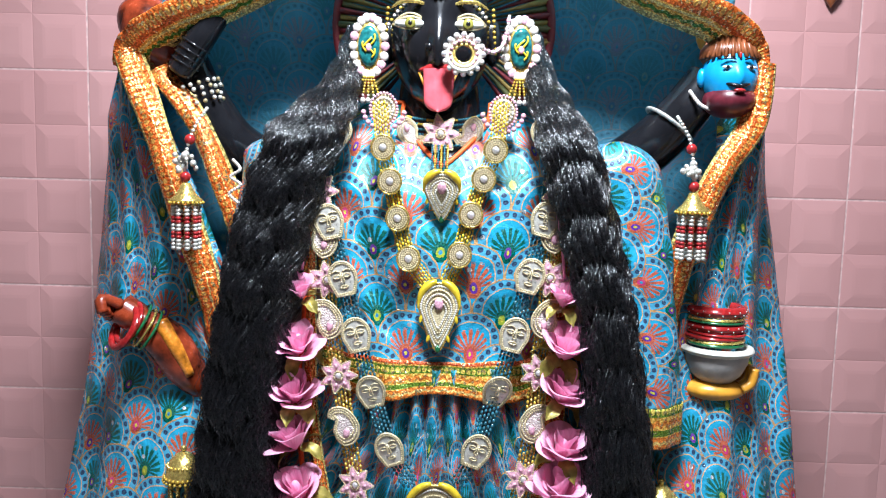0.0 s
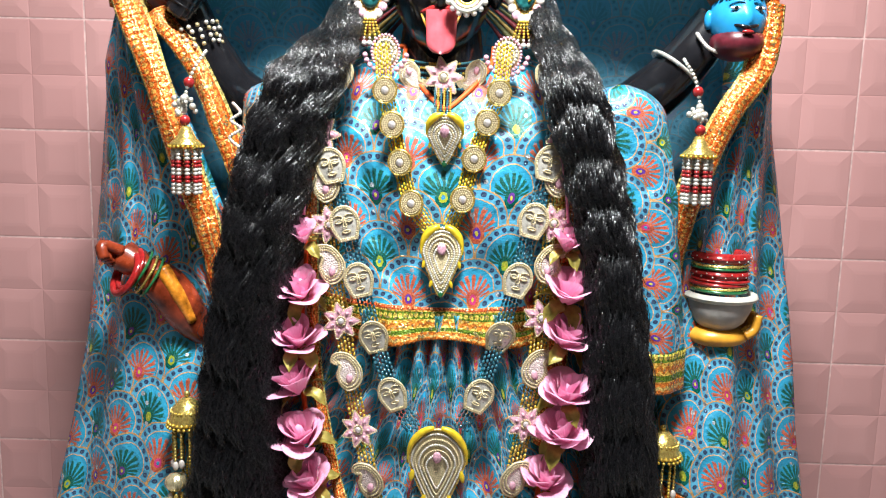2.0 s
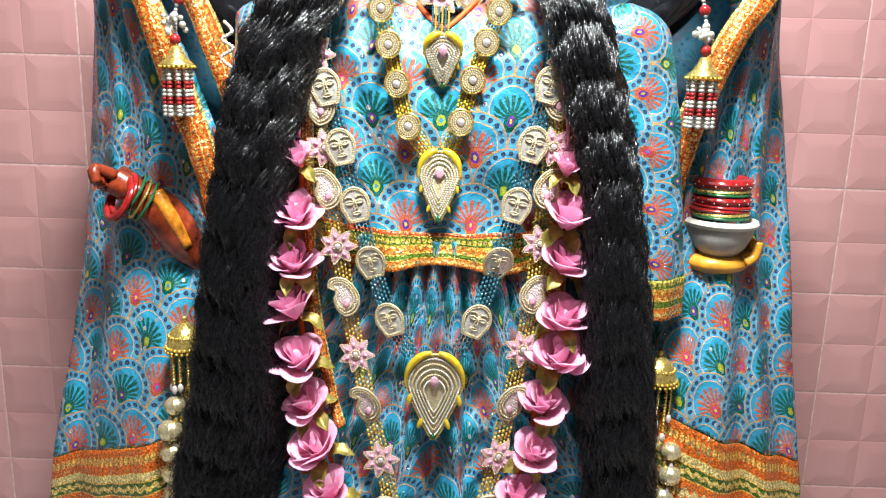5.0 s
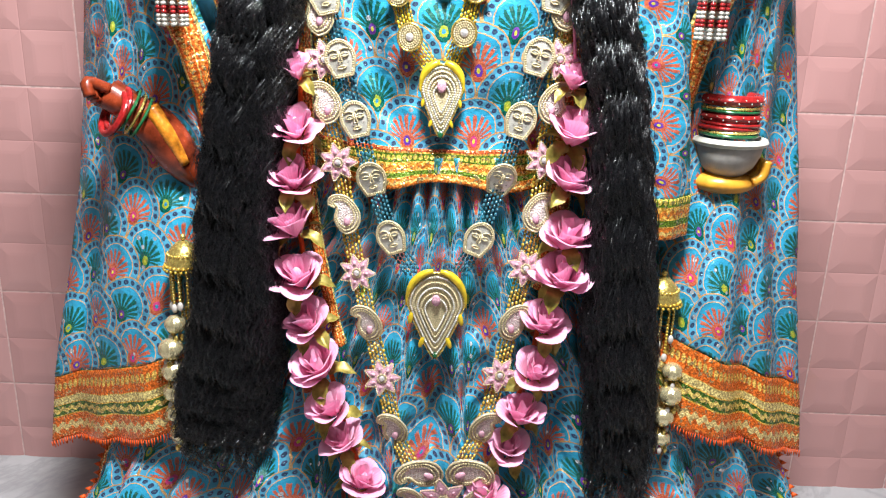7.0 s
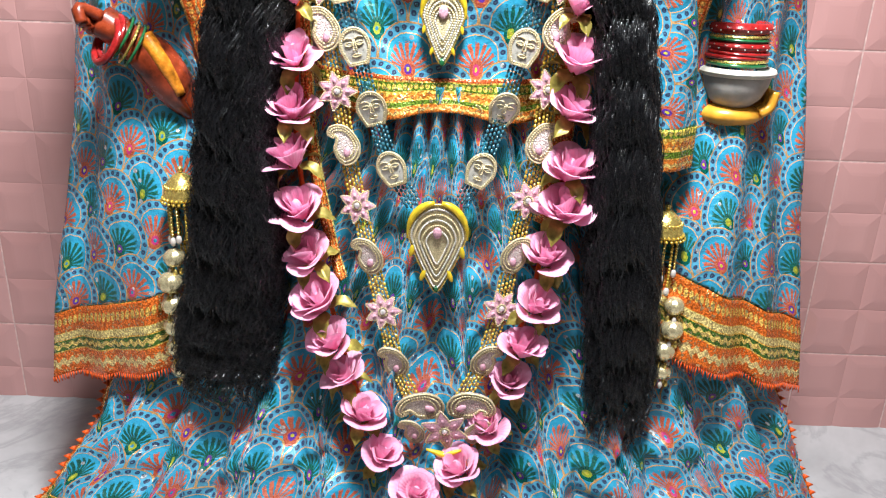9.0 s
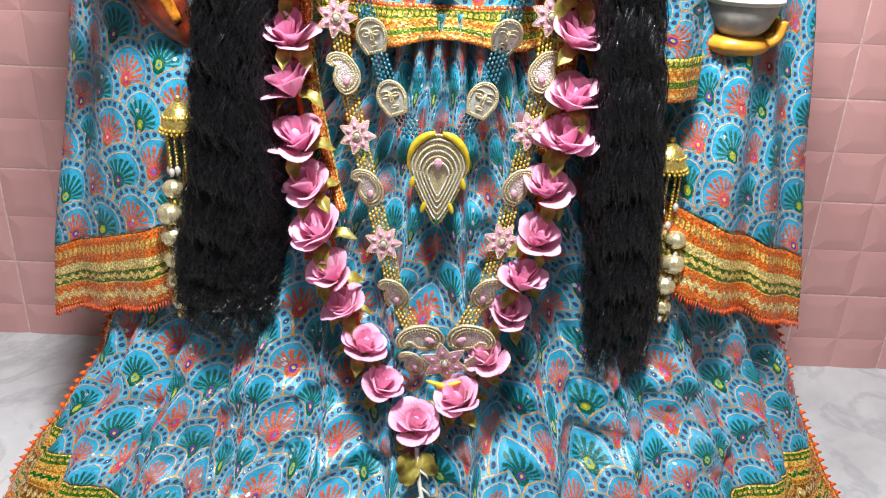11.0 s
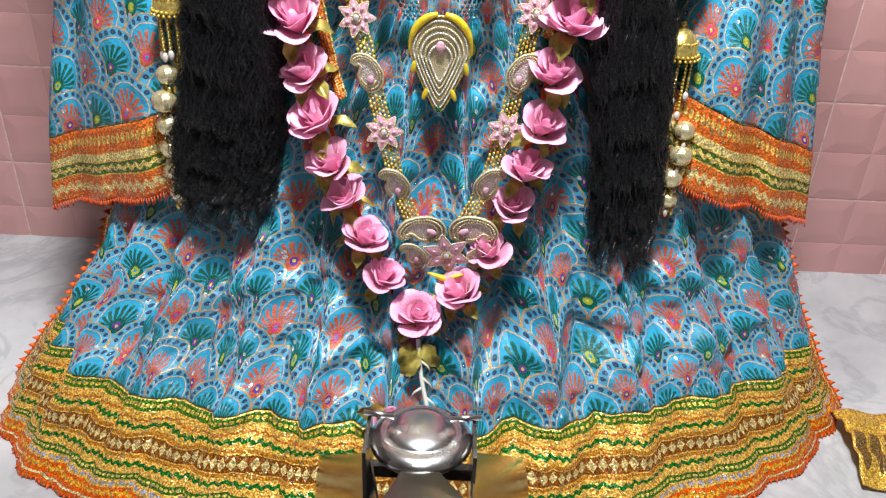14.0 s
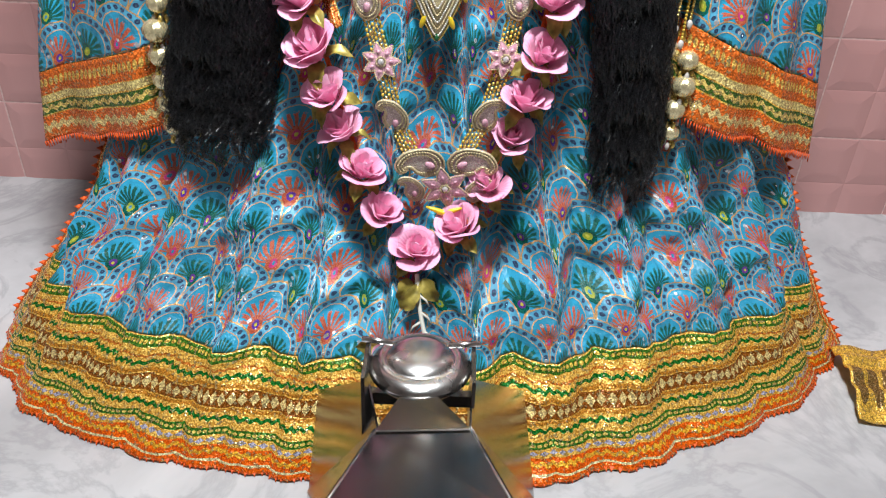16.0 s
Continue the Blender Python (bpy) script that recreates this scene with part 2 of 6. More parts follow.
LIP = simple("red_lacquer", (0.32, 0.02, 0.02), 0.25, 0, 0.2, 80)
WHITE = simple("white_lacquer", (0.62, 0.60, 0.52), 0.3, 0, 0.1, 80)
IRIS = simple("olive_lacquer", (0.22, 0.20, 0.04), 0.2, 0, 0.3, 300)
FACEBLUE = simple("blue_lacquer", (0.02, 0.27, 0.55), 0.25, 0, 0.15, 40)
BEARD = simple("maroon_lacquer", (0.10, 0.012, 0.02), 0.35, 0, 0.4, 120)
TURBAN = simple("brown_lacquer", (0.20, 0.06, 0.02), 0.4, 0, 0.4, 90)
GOLD = simple("gilt_metal", (0.86, 0.60, 0.17), 0.26, 0.8, 0.3, 300, 0.3)
PALE_GILT = simple("pale_gilt_metal", (0.88, 0.74, 0.44), 0.24, 0.75, 0.2, 300, 0.3)
SILVER = simple("silver_wire", (0.64, 0.61, 0.54), 0.3, 0.45, 0.2, 300, 0.3)
PALE_GOLD = simple("pale_zari", (0.62, 0.52, 0.31), 0.35, 0.35, 0.35, 700, 0.5)
YELLOW = simple("yellow_foil", (0.80, 0.58, 0.03), 0.35, 0.3, 0.2, 200)
ZARI_DARK = simple("dark_zari", (0.34, 0.27, 0.14), 0.45, 0.3, 0.5, 500, 0.4)
PINK_STONE = simple("pink_crystal", (0.60, 0.33, 0.40), 0.15, 0.0, 0.4, 500)
CLEAR_STONE = simple("clear_crystal", (0.72, 0.68, 0.66), 0.08, 0.5, 0.3, 500)


def pave_material():
    """Close-set small pale crystals in silver wire."""
    m = Mat("crystal_pave", 0.2, 0.12)
    vo = m.node("ShaderNodeTexVoronoi", Scale=720.0, Randomness=0.7)
    m.t.links.new(m.xyz(), vo.inputs["Vector"])
    d = Val(m.t, vo.outputs["Distance"])
    tone = m.t.nodes.new("ShaderNodeSeparateXYZ")
    m.t.links.new(vo.outputs["Color"], tone.inputs[0])
    luck = Val(m.t, tone.outputs[0])
    c = m.mix(luck, (0.55, 0.44, 0.44), (0.88, 0.80, 0.78))
    m.colour(m.mix(d.ramp(0.35, 0.75), c, (0.62, 0.52, 0.44)))
    m.set("Roughness", luck * 0.25 + 0.08)
    m.bump(d.inv(), 0.9, 0.0015)
    return m.m


CRYSTAL_PAVE = pave_material()
DARK_BEAD = simple("dark_teal_bead", (0.035, 0.13, 0.17), 0.15, 0.1, 0.5, 600)
GOLD_BEAD = simple("amber_bead", (0.60, 0.40, 0.06), 0.2, 0.4, 0.4, 600)
RED_BEAD = simple("red_bead", (0.30, 0.02, 0.02), 0.2, 0.0, 0.3, 400)
RED_GLASS = simple("red_bangle_glass", (0.30, 0.015, 0.015), 0.15, 0.0, 0.3, 300)
GREEN_GLASS = simple("green_bangle_glass", (0.02, 0.14, 0.05), 0.2, 0.2, 0.4, 300)
PEARL = simple("pearl", (0.60, 0.54, 0.49), 0.25, 0.1, 0.15, 300)
STEEL = simple("brushed_steel", (0.24, 0.225, 0.215), 0.20, 1.0, 0.12, 14)
STEEL_LIGHT = simple("polished_steel", (0.80, 0.79, 0.77), 0.24, 1.0, 0.16, 30)
STONE_GREY = simple("grey_painted_stone", (0.42, 0.39, 0.36), 0.45, 0, 0.25, 60, 0.2)


def rose_material():
    m = Mat("pink_satin_petal", 0.45)
    u, v = m.uv()
    n = m.noise(60.0, 3.0)
    edge = v.ramp(0.0, 1.0)
    col = m.mix(edge, (0.95, 0.25, 0.49), (1.0, 0.58, 0.78))
    col = m.mix((v.gt(0.965)) * 0.35, col, (0.80, 0.20, 0.42))
    col = m.mix(n * 0.3, col, (0.96, 0.42, 0.60))
    m.colour(col)
    m.set("Sheen Weight", 0.3)
    m.set("Subsurface Weight", 0.0)
    m.bump((u * 60.0).sin() + n, 0.25, 0.001)
    thin = m.t.nodes.new("ShaderNodeBsdfTranslucent")
    blend = m.t.nodes.new("ShaderNodeMixShader")
    blend.inputs[0].default_value = 0.26
    m.t.links.new(col, thin.inputs[0])
    m.t.links.new(m.b.outputs[0], blend.inputs[1])
    m.t.links.new(thin.outputs[0], blend.inputs[2])
    m.t.links.new(blend.outputs[0], m.t.nodes["Material Output"].inputs[0])
    return m.m


ROSE = rose_material()
LEAF = simple("gold_green_leaf", (0.30, 0.24, 0.05), 0.42, 0.35, 0.6, 90, 0.3)


def hair_material():
    m = Mat("black_hair", 0.38, 0.0, (0.010, 0.010, 0.012))
    n = m.noise(400.0, 2.0)
    m.colour(m.mix(n, (0.0016, 0.0016, 0.0021), (0.008, 0.008, 0.010)))
    m.set("Roughness", n * 0.12 + 0.22)
    m.set("Specular IOR Level", 0.80)
    m.set("IOR", 1.55)
    return m.m


HAIR = hair_material()
HAIR_CORE = simple("black_wig_felt", (0.0015, 0.0015, 0.002), 0.85, 0, 0.4, 300, 0.5)


def tile_material():
    m = Mat("pink_glazed_tile", 0.16)
    n = m.noise(7.0, 3.0)
    c = m.mix(m.random(), (0.51, 0.270, 0.257), (0.55, 0.305, 0.290))
    c = m.mix(n.ramp(0.3, 0.7) * 0.4, c, (0.46, 0.23, 0.222))
    m.colour(c)
    m.set("Roughness", m.noise(30.0, 4.0) * 0.2 + 0.10)
    m.bump(m.noise(18.0, 2.0), 0.12, 0.003)
    return m.m


TILE = tile_material()
GROUT = simple("pale_grout", (0.60, 0.41, 0.385), 0.6, 0, 0.25, 120, 0.3)
PLASTER = simple("pale_plaster", (0.42, 0.39, 0.36), 0.8, 0, 0.08, 8, 0.1)


def marble_material():
    m = Mat("white_marble", 0.16)
    warp = m.noise(3.0, 5.0)
    a = m.noise(4.5, 8.0, rough=0.62, distortion=1.6)
    vein = ((a - 0.5).abs()).ramp(0.0, 0.05).inv()
    b = m.noise(1.8, 6.0, rough=0.6, distortion=0.8)
    c = m.mix(b.ramp(0.35, 0.65), (0.62, 0.62, 0.63), (0.32, 0.32, 0.33))
    c = m.mix(vein * 0.35, c, (0.22, 0.22, 0.24))
    c = m.mix(m.noise(70.0, 4.0) * 0.15, c, (0.5, 0.5, 0.5))
    m.colour(c)
    m.set("Roughness", warp * 0.2 + 0.08)
    return m.m


MARBLE = marble_material()


# ---------------------------------------------------------------- mesh kit
class Geo:
    """Collects vertices, faces, cloth coordinates and materials of one mesh."""

    def __init__(self):
        self.v, self.f, self.uv, self.mi, self.mats = [], [], [], [], []

    def slot(self, mat):
        if mat not in self.mats:
            self.mats.append(mat)
        return self.mats.index(mat)

    def grid(self, nu, nv, fn, mat, uvfn=None, close_u=False):
        """fn(s, t) gives a place for s, t in 0..1."""
        k, base = self.slot(mat), len(self.v)
        cols = nu if close_u else nu + 1
        for b in range(nv + 1):
            for a in range(cols):
                s, t = a / nu, b / nv
                self.v.append(tuple(fn(s, t)))
                self.uv.append(tuple(uvfn(s, t)) if uvfn else (s, t))
        for b in range(nv):
            for a in range(nu):
                a2 = (a + 1) % cols if close_u else a + 1
                self.f.append((base + b * cols + a, base + b * cols + a2, base + (b + 1) * cols + a2, base + (b + 1) * cols + a))
                self.mi.append(k)
        return self

    def tube(self, pts, rad, mat, sides=6, caps=True):
        """A round bar along pts; rad is a number or a function of 0..1."""
        k, base = self.slot(mat), len(self.v)
        pts = [Vector(p) for p in pts]
        n = len(pts)
        side = None
        for q in range(n):
            d = (pts[min(q + 1, n - 1)] - pts[max(q - 1, 0)])
            d = d.normalized() if d.length > 1e-9 else Vector((0, 0, 1))
            if side is None:
                side = d.cross(Vector((0.13, 0.97, 0.21))).normalized()
            side = (side - d * side.dot(d)).normalized()
            up = d.cross(side)
            r = rad(q / max(1, n - 1)) if callable(rad) else rad
            for s in range(sides):
                a = 2 * math.pi * s / sides
                self.v.append(tuple(pts[q] + (side * math.cos(a) + up * math.sin(a)) * r))
                self.uv.append((s / sides, q / n))
        for q in range(n - 1):
            for s in range(sides):
                s2 = (s + 1) % sides
                self.f.append((base + q * sides + s, base + q * sides + s2, base + (q + 1) * sides + s2, base + (q + 1) * sides + s))
                self.mi.append(k)
        if caps:
            self.f.append(tuple(base + s for s in reversed(range(sides))))
            self.f.append(tuple(base + (n - 1) * sides + s for s in range(sides)))
            self.mi += [k, k]
        return self

    def ball(self, c, r, mat, nu=8, nv=6, turn=None):
        """An ellipsoid; r is a number or three radii."""
        if not isinstance(r, (tuple, list)):
            r = (r, r, r)
        c = Vector(c)

        def fn(s, t):
            a, b = 2 * math.pi * s, math.pi * (t - 0.5)
            p = Vector((r[0] * math.cos(a) * math.cos(b), r[1] * math.sin(a) * math.cos(b), r[2] * math.sin(b)))
            return c + (turn @ p if turn else p)
        return self.grid(nu, nv, fn, mat, close_u=True)

    def lathe(self, c, profile, mat, nu=20, turn=None):
        """profile: (radius, height) pairs turned about the z axis at c."""
        c = Vector(c)
        n = len(profile) - 1

        def fn(s, t):
            r, h = profile[int(round(t * n))]
            a = 2 * math.pi * s
            p = Vector((r * math.cos(a), r * math.sin(a), h))
            return c + (turn @ p if turn else p)
        return self.grid(nu, n, fn, mat, close_u=True)

    def plate(self, outline, y0, y1, mat, bevel=0.7):
        """A cushion-shaped plate: outline of (x, z) pairs, from its back y0 to its front y1."""
        k, base = self.slot(mat), len(self.v)
        n = len(outline)
        cx, cz = sum(p[0] for p in outline) / n, sum(p[1] for p in outline) / n
        for y, f in ((y0, 1.0), (y0 * 0.3 + y1 * 0.7, 1.0), (y1, bevel)):
            for x, z in outline:
                self.v.append((cx + (x - cx) * f, y, cz + (z - cz) * f))
                self.uv.append((x, z))
        for r in range(2):
            for q in range(n):
                q2 = (q + 1) % n
                self.f.append((base + r * n + q, base + r * n + q2, base + (r + 1) * n + q2, base + (r + 1) * n + q))
                self.mi.append(k)
        self.f.append(tuple(base + 2 * n + q for q in range(n)))
        self.f.append(tuple(base + q for q in reversed(range(n))))
        self.mi += [k, k]
        return self

    def mesh(self, name, smooth=True):
        me = bpy.data.meshes.new(name)
        me.from_pydata(self.v, [], self.f)
        for mat in self.mats:
            me.materials.append(mat)
        me.polygons.foreach_set("material_index", self.mi)
        lay = me.uv_layers.new(name="UVMap")
        idx = np.empty(len(me.loops), dtype=np.int32)
        me.loops.foreach_get("vertex_index", idx)
        lay.data.foreach_set("uv", np.array(self.uv, dtype=np.float32)[idx].ravel())
        if smooth:
            me.polygons.foreach_set("use_smooth", np.ones(len(me.polygons), dtype=bool))
        bm = bmesh.new()
        bm.from_mesh(me)
        bmesh.ops.recalc_face_normals(bm, faces=bm.faces)
        bm.to_mesh(me)
        bm.free()
        me.update()
        return me


def part(name, geo, parent=None, label="", thick=0.0, smooth=True, sub=0):
    ob = new(name, geo.mesh(name, smooth) if isinstance(geo, Geo) else geo)
    if parent:
        ob.parent = parent
        ob.matrix_parent_inverse = parent.matrix_basis.inverted()
    if label:
        tagged(ob, label)
    if thick:
        s = ob.modifiers.new("thickness", "SOLIDIFY")
        s.thickness, s.offset = thick, -1
    if sub:
        ob.modifiers.new("soft", "SUBSURF").levels = sub
        ob.modifiers["soft"].render_levels = sub
    return ob


def thing(name, label, category, at=(0, 0, 0), group="", kind=""):
    ob = new(name)
    ob.location = at
    ob.empty_display_size = 0.02
    bpy.context.view_layer.update()
    return tagged(ob, label, category, group, kind)


def lerp(table, z):
    """Straight-line reading of a small table of (key, value), rising keys."""
    ks = [p[0] for p in table]
    return float(np.interp(z, ks, [p[1] for p in table]))


def curve_pts(pts, n):
    """n + 1 places along a smooth line through pts."""
    P = [Vector(p) for p in pts]
    out = []
    m = len(P) - 1
    for q in range(n + 1):
        x = q / n * m
        i = min(int(x), m - 1)
        t = x - i
        p0, p1, p2, p3 = P[max(i - 1, 0)], P[i], P[i + 1], P[min(i + 2, m)]
        out.append(0.5 * ((2 * p1) + (p2 - p0) * t + (2 * p0 - 5 * p1 + 4 * p2 - p3) * t * t + (3 * p1 - p0 - 3 * p2 + p3) * t ** 3))
    return out


def box(g, x0, x1, y0, y1, z0, z1, mat):
    k, b = g.slot(mat), len(g.v)
    for x in (x0, x1):
        for y in (y0, y1):
            for z in (z0, z1):
                g.v.append((x, y, z))
                g.uv.append((x + y, z))
    for f in ((0, 1, 3, 2), (4, 6, 7, 5), (0, 4, 5, 1), (2, 3, 7, 6), (0, 2, 6, 4), (1, 5, 7, 3)):
        g.f.append(tuple(b + q for q in f))
        g.mi.append(k)
    return g


# ---------------------------------------------------------------- the shrine room
ROOM = 1.55
tagged(part("floor", box(Geo(), -ROOM, ROOM, -3.2, 0.12, -0.06, 0.0, MARBLE), smooth=False), "white veined polished marble floor", "floor", kind="structure")
wall_north = tagged(part("wall_north", box(Geo(), -ROOM, ROOM, 0.0008, 0.12, 0.0, 2.4, GROUT), smooth=False), "shrine back wall of square pink glazed tiles", "wall", kind="structure")
tagged(part("wall_south", box(Geo(), -ROOM, ROOM, -3.3, -3.2, 0.0, 2.4, PLASTER), smooth=False), "plain pale plaster wall facing the shrine", "wall", kind="structure")
tagged(part("wall_west", box(Geo(), -ROOM - 0.1, -ROOM, -3.3, 0.12, 0.0, 2.4, PLASTER), smooth=False), "plain pale plaster side wall", "wall", kind="structure")
tagged(part("wall_east", box(Geo(), ROOM, ROOM + 0.1, -3.3, 0.12, 0.0, 2.4, PLASTER), smooth=False), "plain pale plaster side wall", "wall", kind="structure")
tagged(part("ceiling", box(Geo(), -ROOM - 0.1, ROOM + 0.1, -3.3, 0.12, 2.4, 2.5, PLASTER), smooth=False), "plain pale plaster ceiling", "ceiling", kind="structure")


def tile_mesh():
    """A square tile pressed as four bevelled cushions."""
    g = Geo()
    T, gap = 0.15, 0.0012
    half = T / 2
    for qx in (0, 1):
        for qz in (0, 1):
            x0, x1 = qx * half + (gap if qx == 0 else 0), (qx + 1) * half - (gap if qx == 1 else 0)
            z0, z1 = qz * half + (gap if qz == 0 else 0), (qz + 1) * half - (gap if qz == 1 else 0)
            k, b = g.slot(TILE), len(g.v)
            for inset, y in ((0.0, 0.005), (0.0, 0.0004), (0.0012, 0.0000), (0.0140, -0.0017), (0.0185, -0.0020)):
                for x, z in ((x0 + inset, z0 + inset), (x1 - inset, z0 + inset), (x1 - inset, z1 - inset), (x0 + inset, z1 - inset)):
                    g.v.append((x, y, z))
                    g.uv.append((x, z))
            for r in range(4):
                for q in range(4):
                    g.f.append((b + r * 4 + q, b + r * 4 + (q + 1) % 4, b + r * 4 + 4 + (q + 1) % 4, b + r * 4 + 4 + q))
                    g.mi.append(k)
            g.f.append((b + 16, b + 17, b + 18, b + 19))
            g.mi.append(k)
    return g.mesh("tile", False)


# ---------------------------------------------------------------- the statue: one plain mesh
def statue_mesh():
    g = Geo()
    hx, hy, hz = -0.039, -0.300, 0.885

    def head(s, t):
        a, b = 2 * math.pi * s, math.pi * (t - 0.5)
        x, y, z = math.sin(a) * math.cos(b), -math.cos(a) * math.cos(b), math.sin(b)
        wide = 0.050 * (1.0 if z > -0.1 else 1.0 - 0.34 * ((-z - 0.1) / 0.9) ** 1.3)
        px, py, pz = wide * x, 0.066 * y * (1 - 0.10 * max(0, -z)), 0.086 * z
        if y < 0:
            nose = math.exp(-(px / 0.0075) ** 2) * (0.016 if -0.036 < pz < -0.016 else 0.016 * math.exp(-((pz + 0.020) / 0.020) ** 2))
            socket = 0.005 * (math.exp(-((px - 0.025) / 0.014) ** 2) + math.exp(-((px + 0.025) / 0.014) ** 2)) * math.exp(-((pz - 0.006) / 0.009) ** 2)
            cheek = 0.004 * (math.exp(-((abs(px) - 0.028) / 0.014) ** 2)) * math.exp(-((pz + 0.025) / 0.016) ** 2)
            chin = 0.006 * math.exp(-(px / 0.014) ** 2) * math.exp(-((pz + 0.070) / 0.012) ** 2)
            py -= nose - socket + cheek + chin
        return (hx + px, hy + py, hz + pz)
    g.grid(72, 56, head, BLACK, close_u=True)
    # eyes, lids, brows
    for sx in (-1, 1):
        ex = hx + sx * 0.0265
        g.ball((ex, -0.3575, 0.889), (0.0150, 0.006, 0.0046), WHITE, 18, 10)
        g.ball((ex, -0.3625, 0.889), (0.0052, 0.0022, 0.0052), IRIS, 14, 8)
        g.ball((ex, -0.3641, 0.889), (0.0022, 0.0014, 0.0022), BLACK, 10, 6)
        for lift, bend in ((0.0, 0.0062), (0.0, -0.0052), (0.0, 0.0092)):
            g.tube([(ex + q * 0.0165, -0.3605 + 0.006 * q * q, 0.889 + bend * (1 - q * q)) for q in np.linspace(-1, 1, 13)], 0.0010, PALE_GOLD, 5)
        g.tube([(ex + q * 0.019, -0.3625 + 0.008 * q * q, 0.903 + 0.006 * (1 - q * q)) for q in np.linspace(-1, 1, 13)], lambda t: 0.0008 + 0.0016 * math.sin(math.pi * t), GOLD, 6)
        g.tube([(hx + sx * 0.006, -0.369, 0.867), (hx + sx * 0.0095, -0.367, 0.8685), (hx + sx * 0.0095, -0.366, 0.864)], 0.0034, BLACK, 8)
    # lips and tongue
    g.tube([(hx + q * 0.018, -0.3640 + 0.006 * q * q, 0.8470 + 0.003 * (1 - abs(q)) - (0.0012 if abs(q) < 0.15 else 0)) for q in np.linspace(-1, 1, 13)], lambda t: 0.0010 + 0.0034 * math.sin(math.pi * t), LIP, 8)
    g.tube([(hx + q * 0.0175, -0.3625 + 0.005 * q * q, 0.8455 - 0.020 * (1 - abs(q) ** 2.5)) for q in np.linspace(-1, 1, 15)], 0.0012, YELLOW_PALM, 6)

    def tongue(s, t):
        a = 2 * math.pi * s
        w = 0.0145 * (1 - 0.12 * t) * (math.sqrt(max(0.0, 1 - ((t - 0.72) / 0.28) ** 2)) if t > 0.72 else 1)
        groove = 0.0014 * math.exp(-(math.cos(a) / 0.18) ** 2) * (1 if math.sin(a) < 0 else 0)
        return (hx + 0.001 + w * math.cos(a), -0.3655 - 0.0075 * t + 0.0055 * math.sin(a) + groove, 0.848 - 0.040 * t)
    g.grid(28, 22, tongue, TONGUE, close_u=True)
    # ears, neck, trunk
    for sx in (-1, 1):
        g.ball((hx + sx * 0.052, -0.300, 0.882), (0.009, 0.014, 0.024), BLACK, 12, 8)
    g.tube(curve_pts([(hx, -0.29, 0.845), (hx, -0.285, 0.80), (hx, -0.28, 0.75)], 8), lambda t: 0.038 + 0.012 * t, BLACK, 24)
    g.ball((-0.035, -0.262, 0.70), (0.125, 0.095, 0.115), BLACK, 28, 16)
    g.ball((-0.032, -0.25, 0.45), (0.115, 0.095, 0.30), BLACK, 24, 14)
    g.tube([(-0.032, -0.25, 0.30), (-0.032, -0.25, 0.06), (-0.032, -0.25, 0.0)], lambda t: 0.10 + 0.05 * t, BLACK, 24)
    # raised arms
    g.tube(curve_pts([(-0.14, -0.25, 0.755), (-0.205, -0.275, 0.752), (-0.245, -0.300, 0.775), (-0.272, -0.318, 0.822), (-0.290, -0.325, 0.868)], 24), lambda t: 0.032 - 0.012 * t, BLACK, 18)
    g.tube(curve_pts([(-0.292, -0.322, 0.858), (-0.315, -0.330, 0.880), (-0.330, -0.325, 0.905)], 10), lambda t: 0.020 + 0.008 * math.sin(math.pi * t), RED_PALM, 16)
    g.tube(curve_pts([(-0.283, -0.345, 0.842), (-0.262, -0.352, 0.872), (-0.235, -0.350, 0.915)], 12), lambda t: 0.0135, BLACK, 16)
    for k in range(4):
        p = curve_pts([(-0.283, -0.345, 0.842), (-0.262, -0.352, 0.872), (-0.235, -0.350, 0.915)], 12)[2 + k]
        g.ball(p, (0.0150, 0.015, 0.0030), BLACK, 16, 6, Matrix.Rotation(0.55, 3, "Y"))
    g.tube(curve_pts([(0.07, -0.25, 0.755), (0.135, -0.275, 0.757), (0.168, -0.300, 0.780), (0.196, -0.318, 0.812), (0.222, -0.322, 0.850)], 24), lambda t: 0.032 - 0.011 * t, BLACK, 18)
    g.ball((0.226, -0.318, 0.893), (0.018, 0.016, 0.022), YELLOW_PALM, 16, 10)
    # lowered forearms and palms
    g.tube(curve_pts([(-0.16, -0.26, 0.70), (-0.215, -0.28, 0.60), (-0.255, -0.315, 0.565)], 14), lambda t: 0.032 - 0.010 * t, BLACK, 16)
    g.tube(curve_pts([(-0.262, -0.335, 0.528), (-0.278, -0.345, 0.552), (-0.297, -0.350, 0.582), (-0.318, -0.352, 0.600), (-0.340, -0.352, 0.614)], 24),
           lambda t: 0.0070 + 0.0135 * math.sin(math.pi * min(1, t * 1.15)) ** 0.7 if t < 0.8 else 0.0155, RED_PALM, 18)
    g.tube(curve_pts([(-0.300, -0.360, 0.603), (-0.284, -0.3635, 0.580), (-0.272, -0.358, 0.552)], 10), lambda t: 0.0085 - 0.003 * t, ORANGE_PALM, 12)
    for k in range(4):
        g.tube(curve_pts([(-0.336, -0.342 - 0.007 * k, 0.608 + 0.004 * k), (-0.349, -0.352 - 0.008 * k, 0.618 + 0.003 * k), (-0.346, -0.362 - 0.006 * k, 0.606 + 0.003 * k)], 8), 0.0055, RED_PALM, 8)
    g.tube(curve_pts([(0.10, -0.26, 0.70), (0.155, -0.29, 0.60), (0.205, -0.315, 0.552)], 14), lambda t: 0.032 - 0.010 * t, BLACK, 16)
    g.ball((0.240, -0.335, 0.549), (0.031, 0.026, 0.012), YELLOW_PALM, 20, 10)
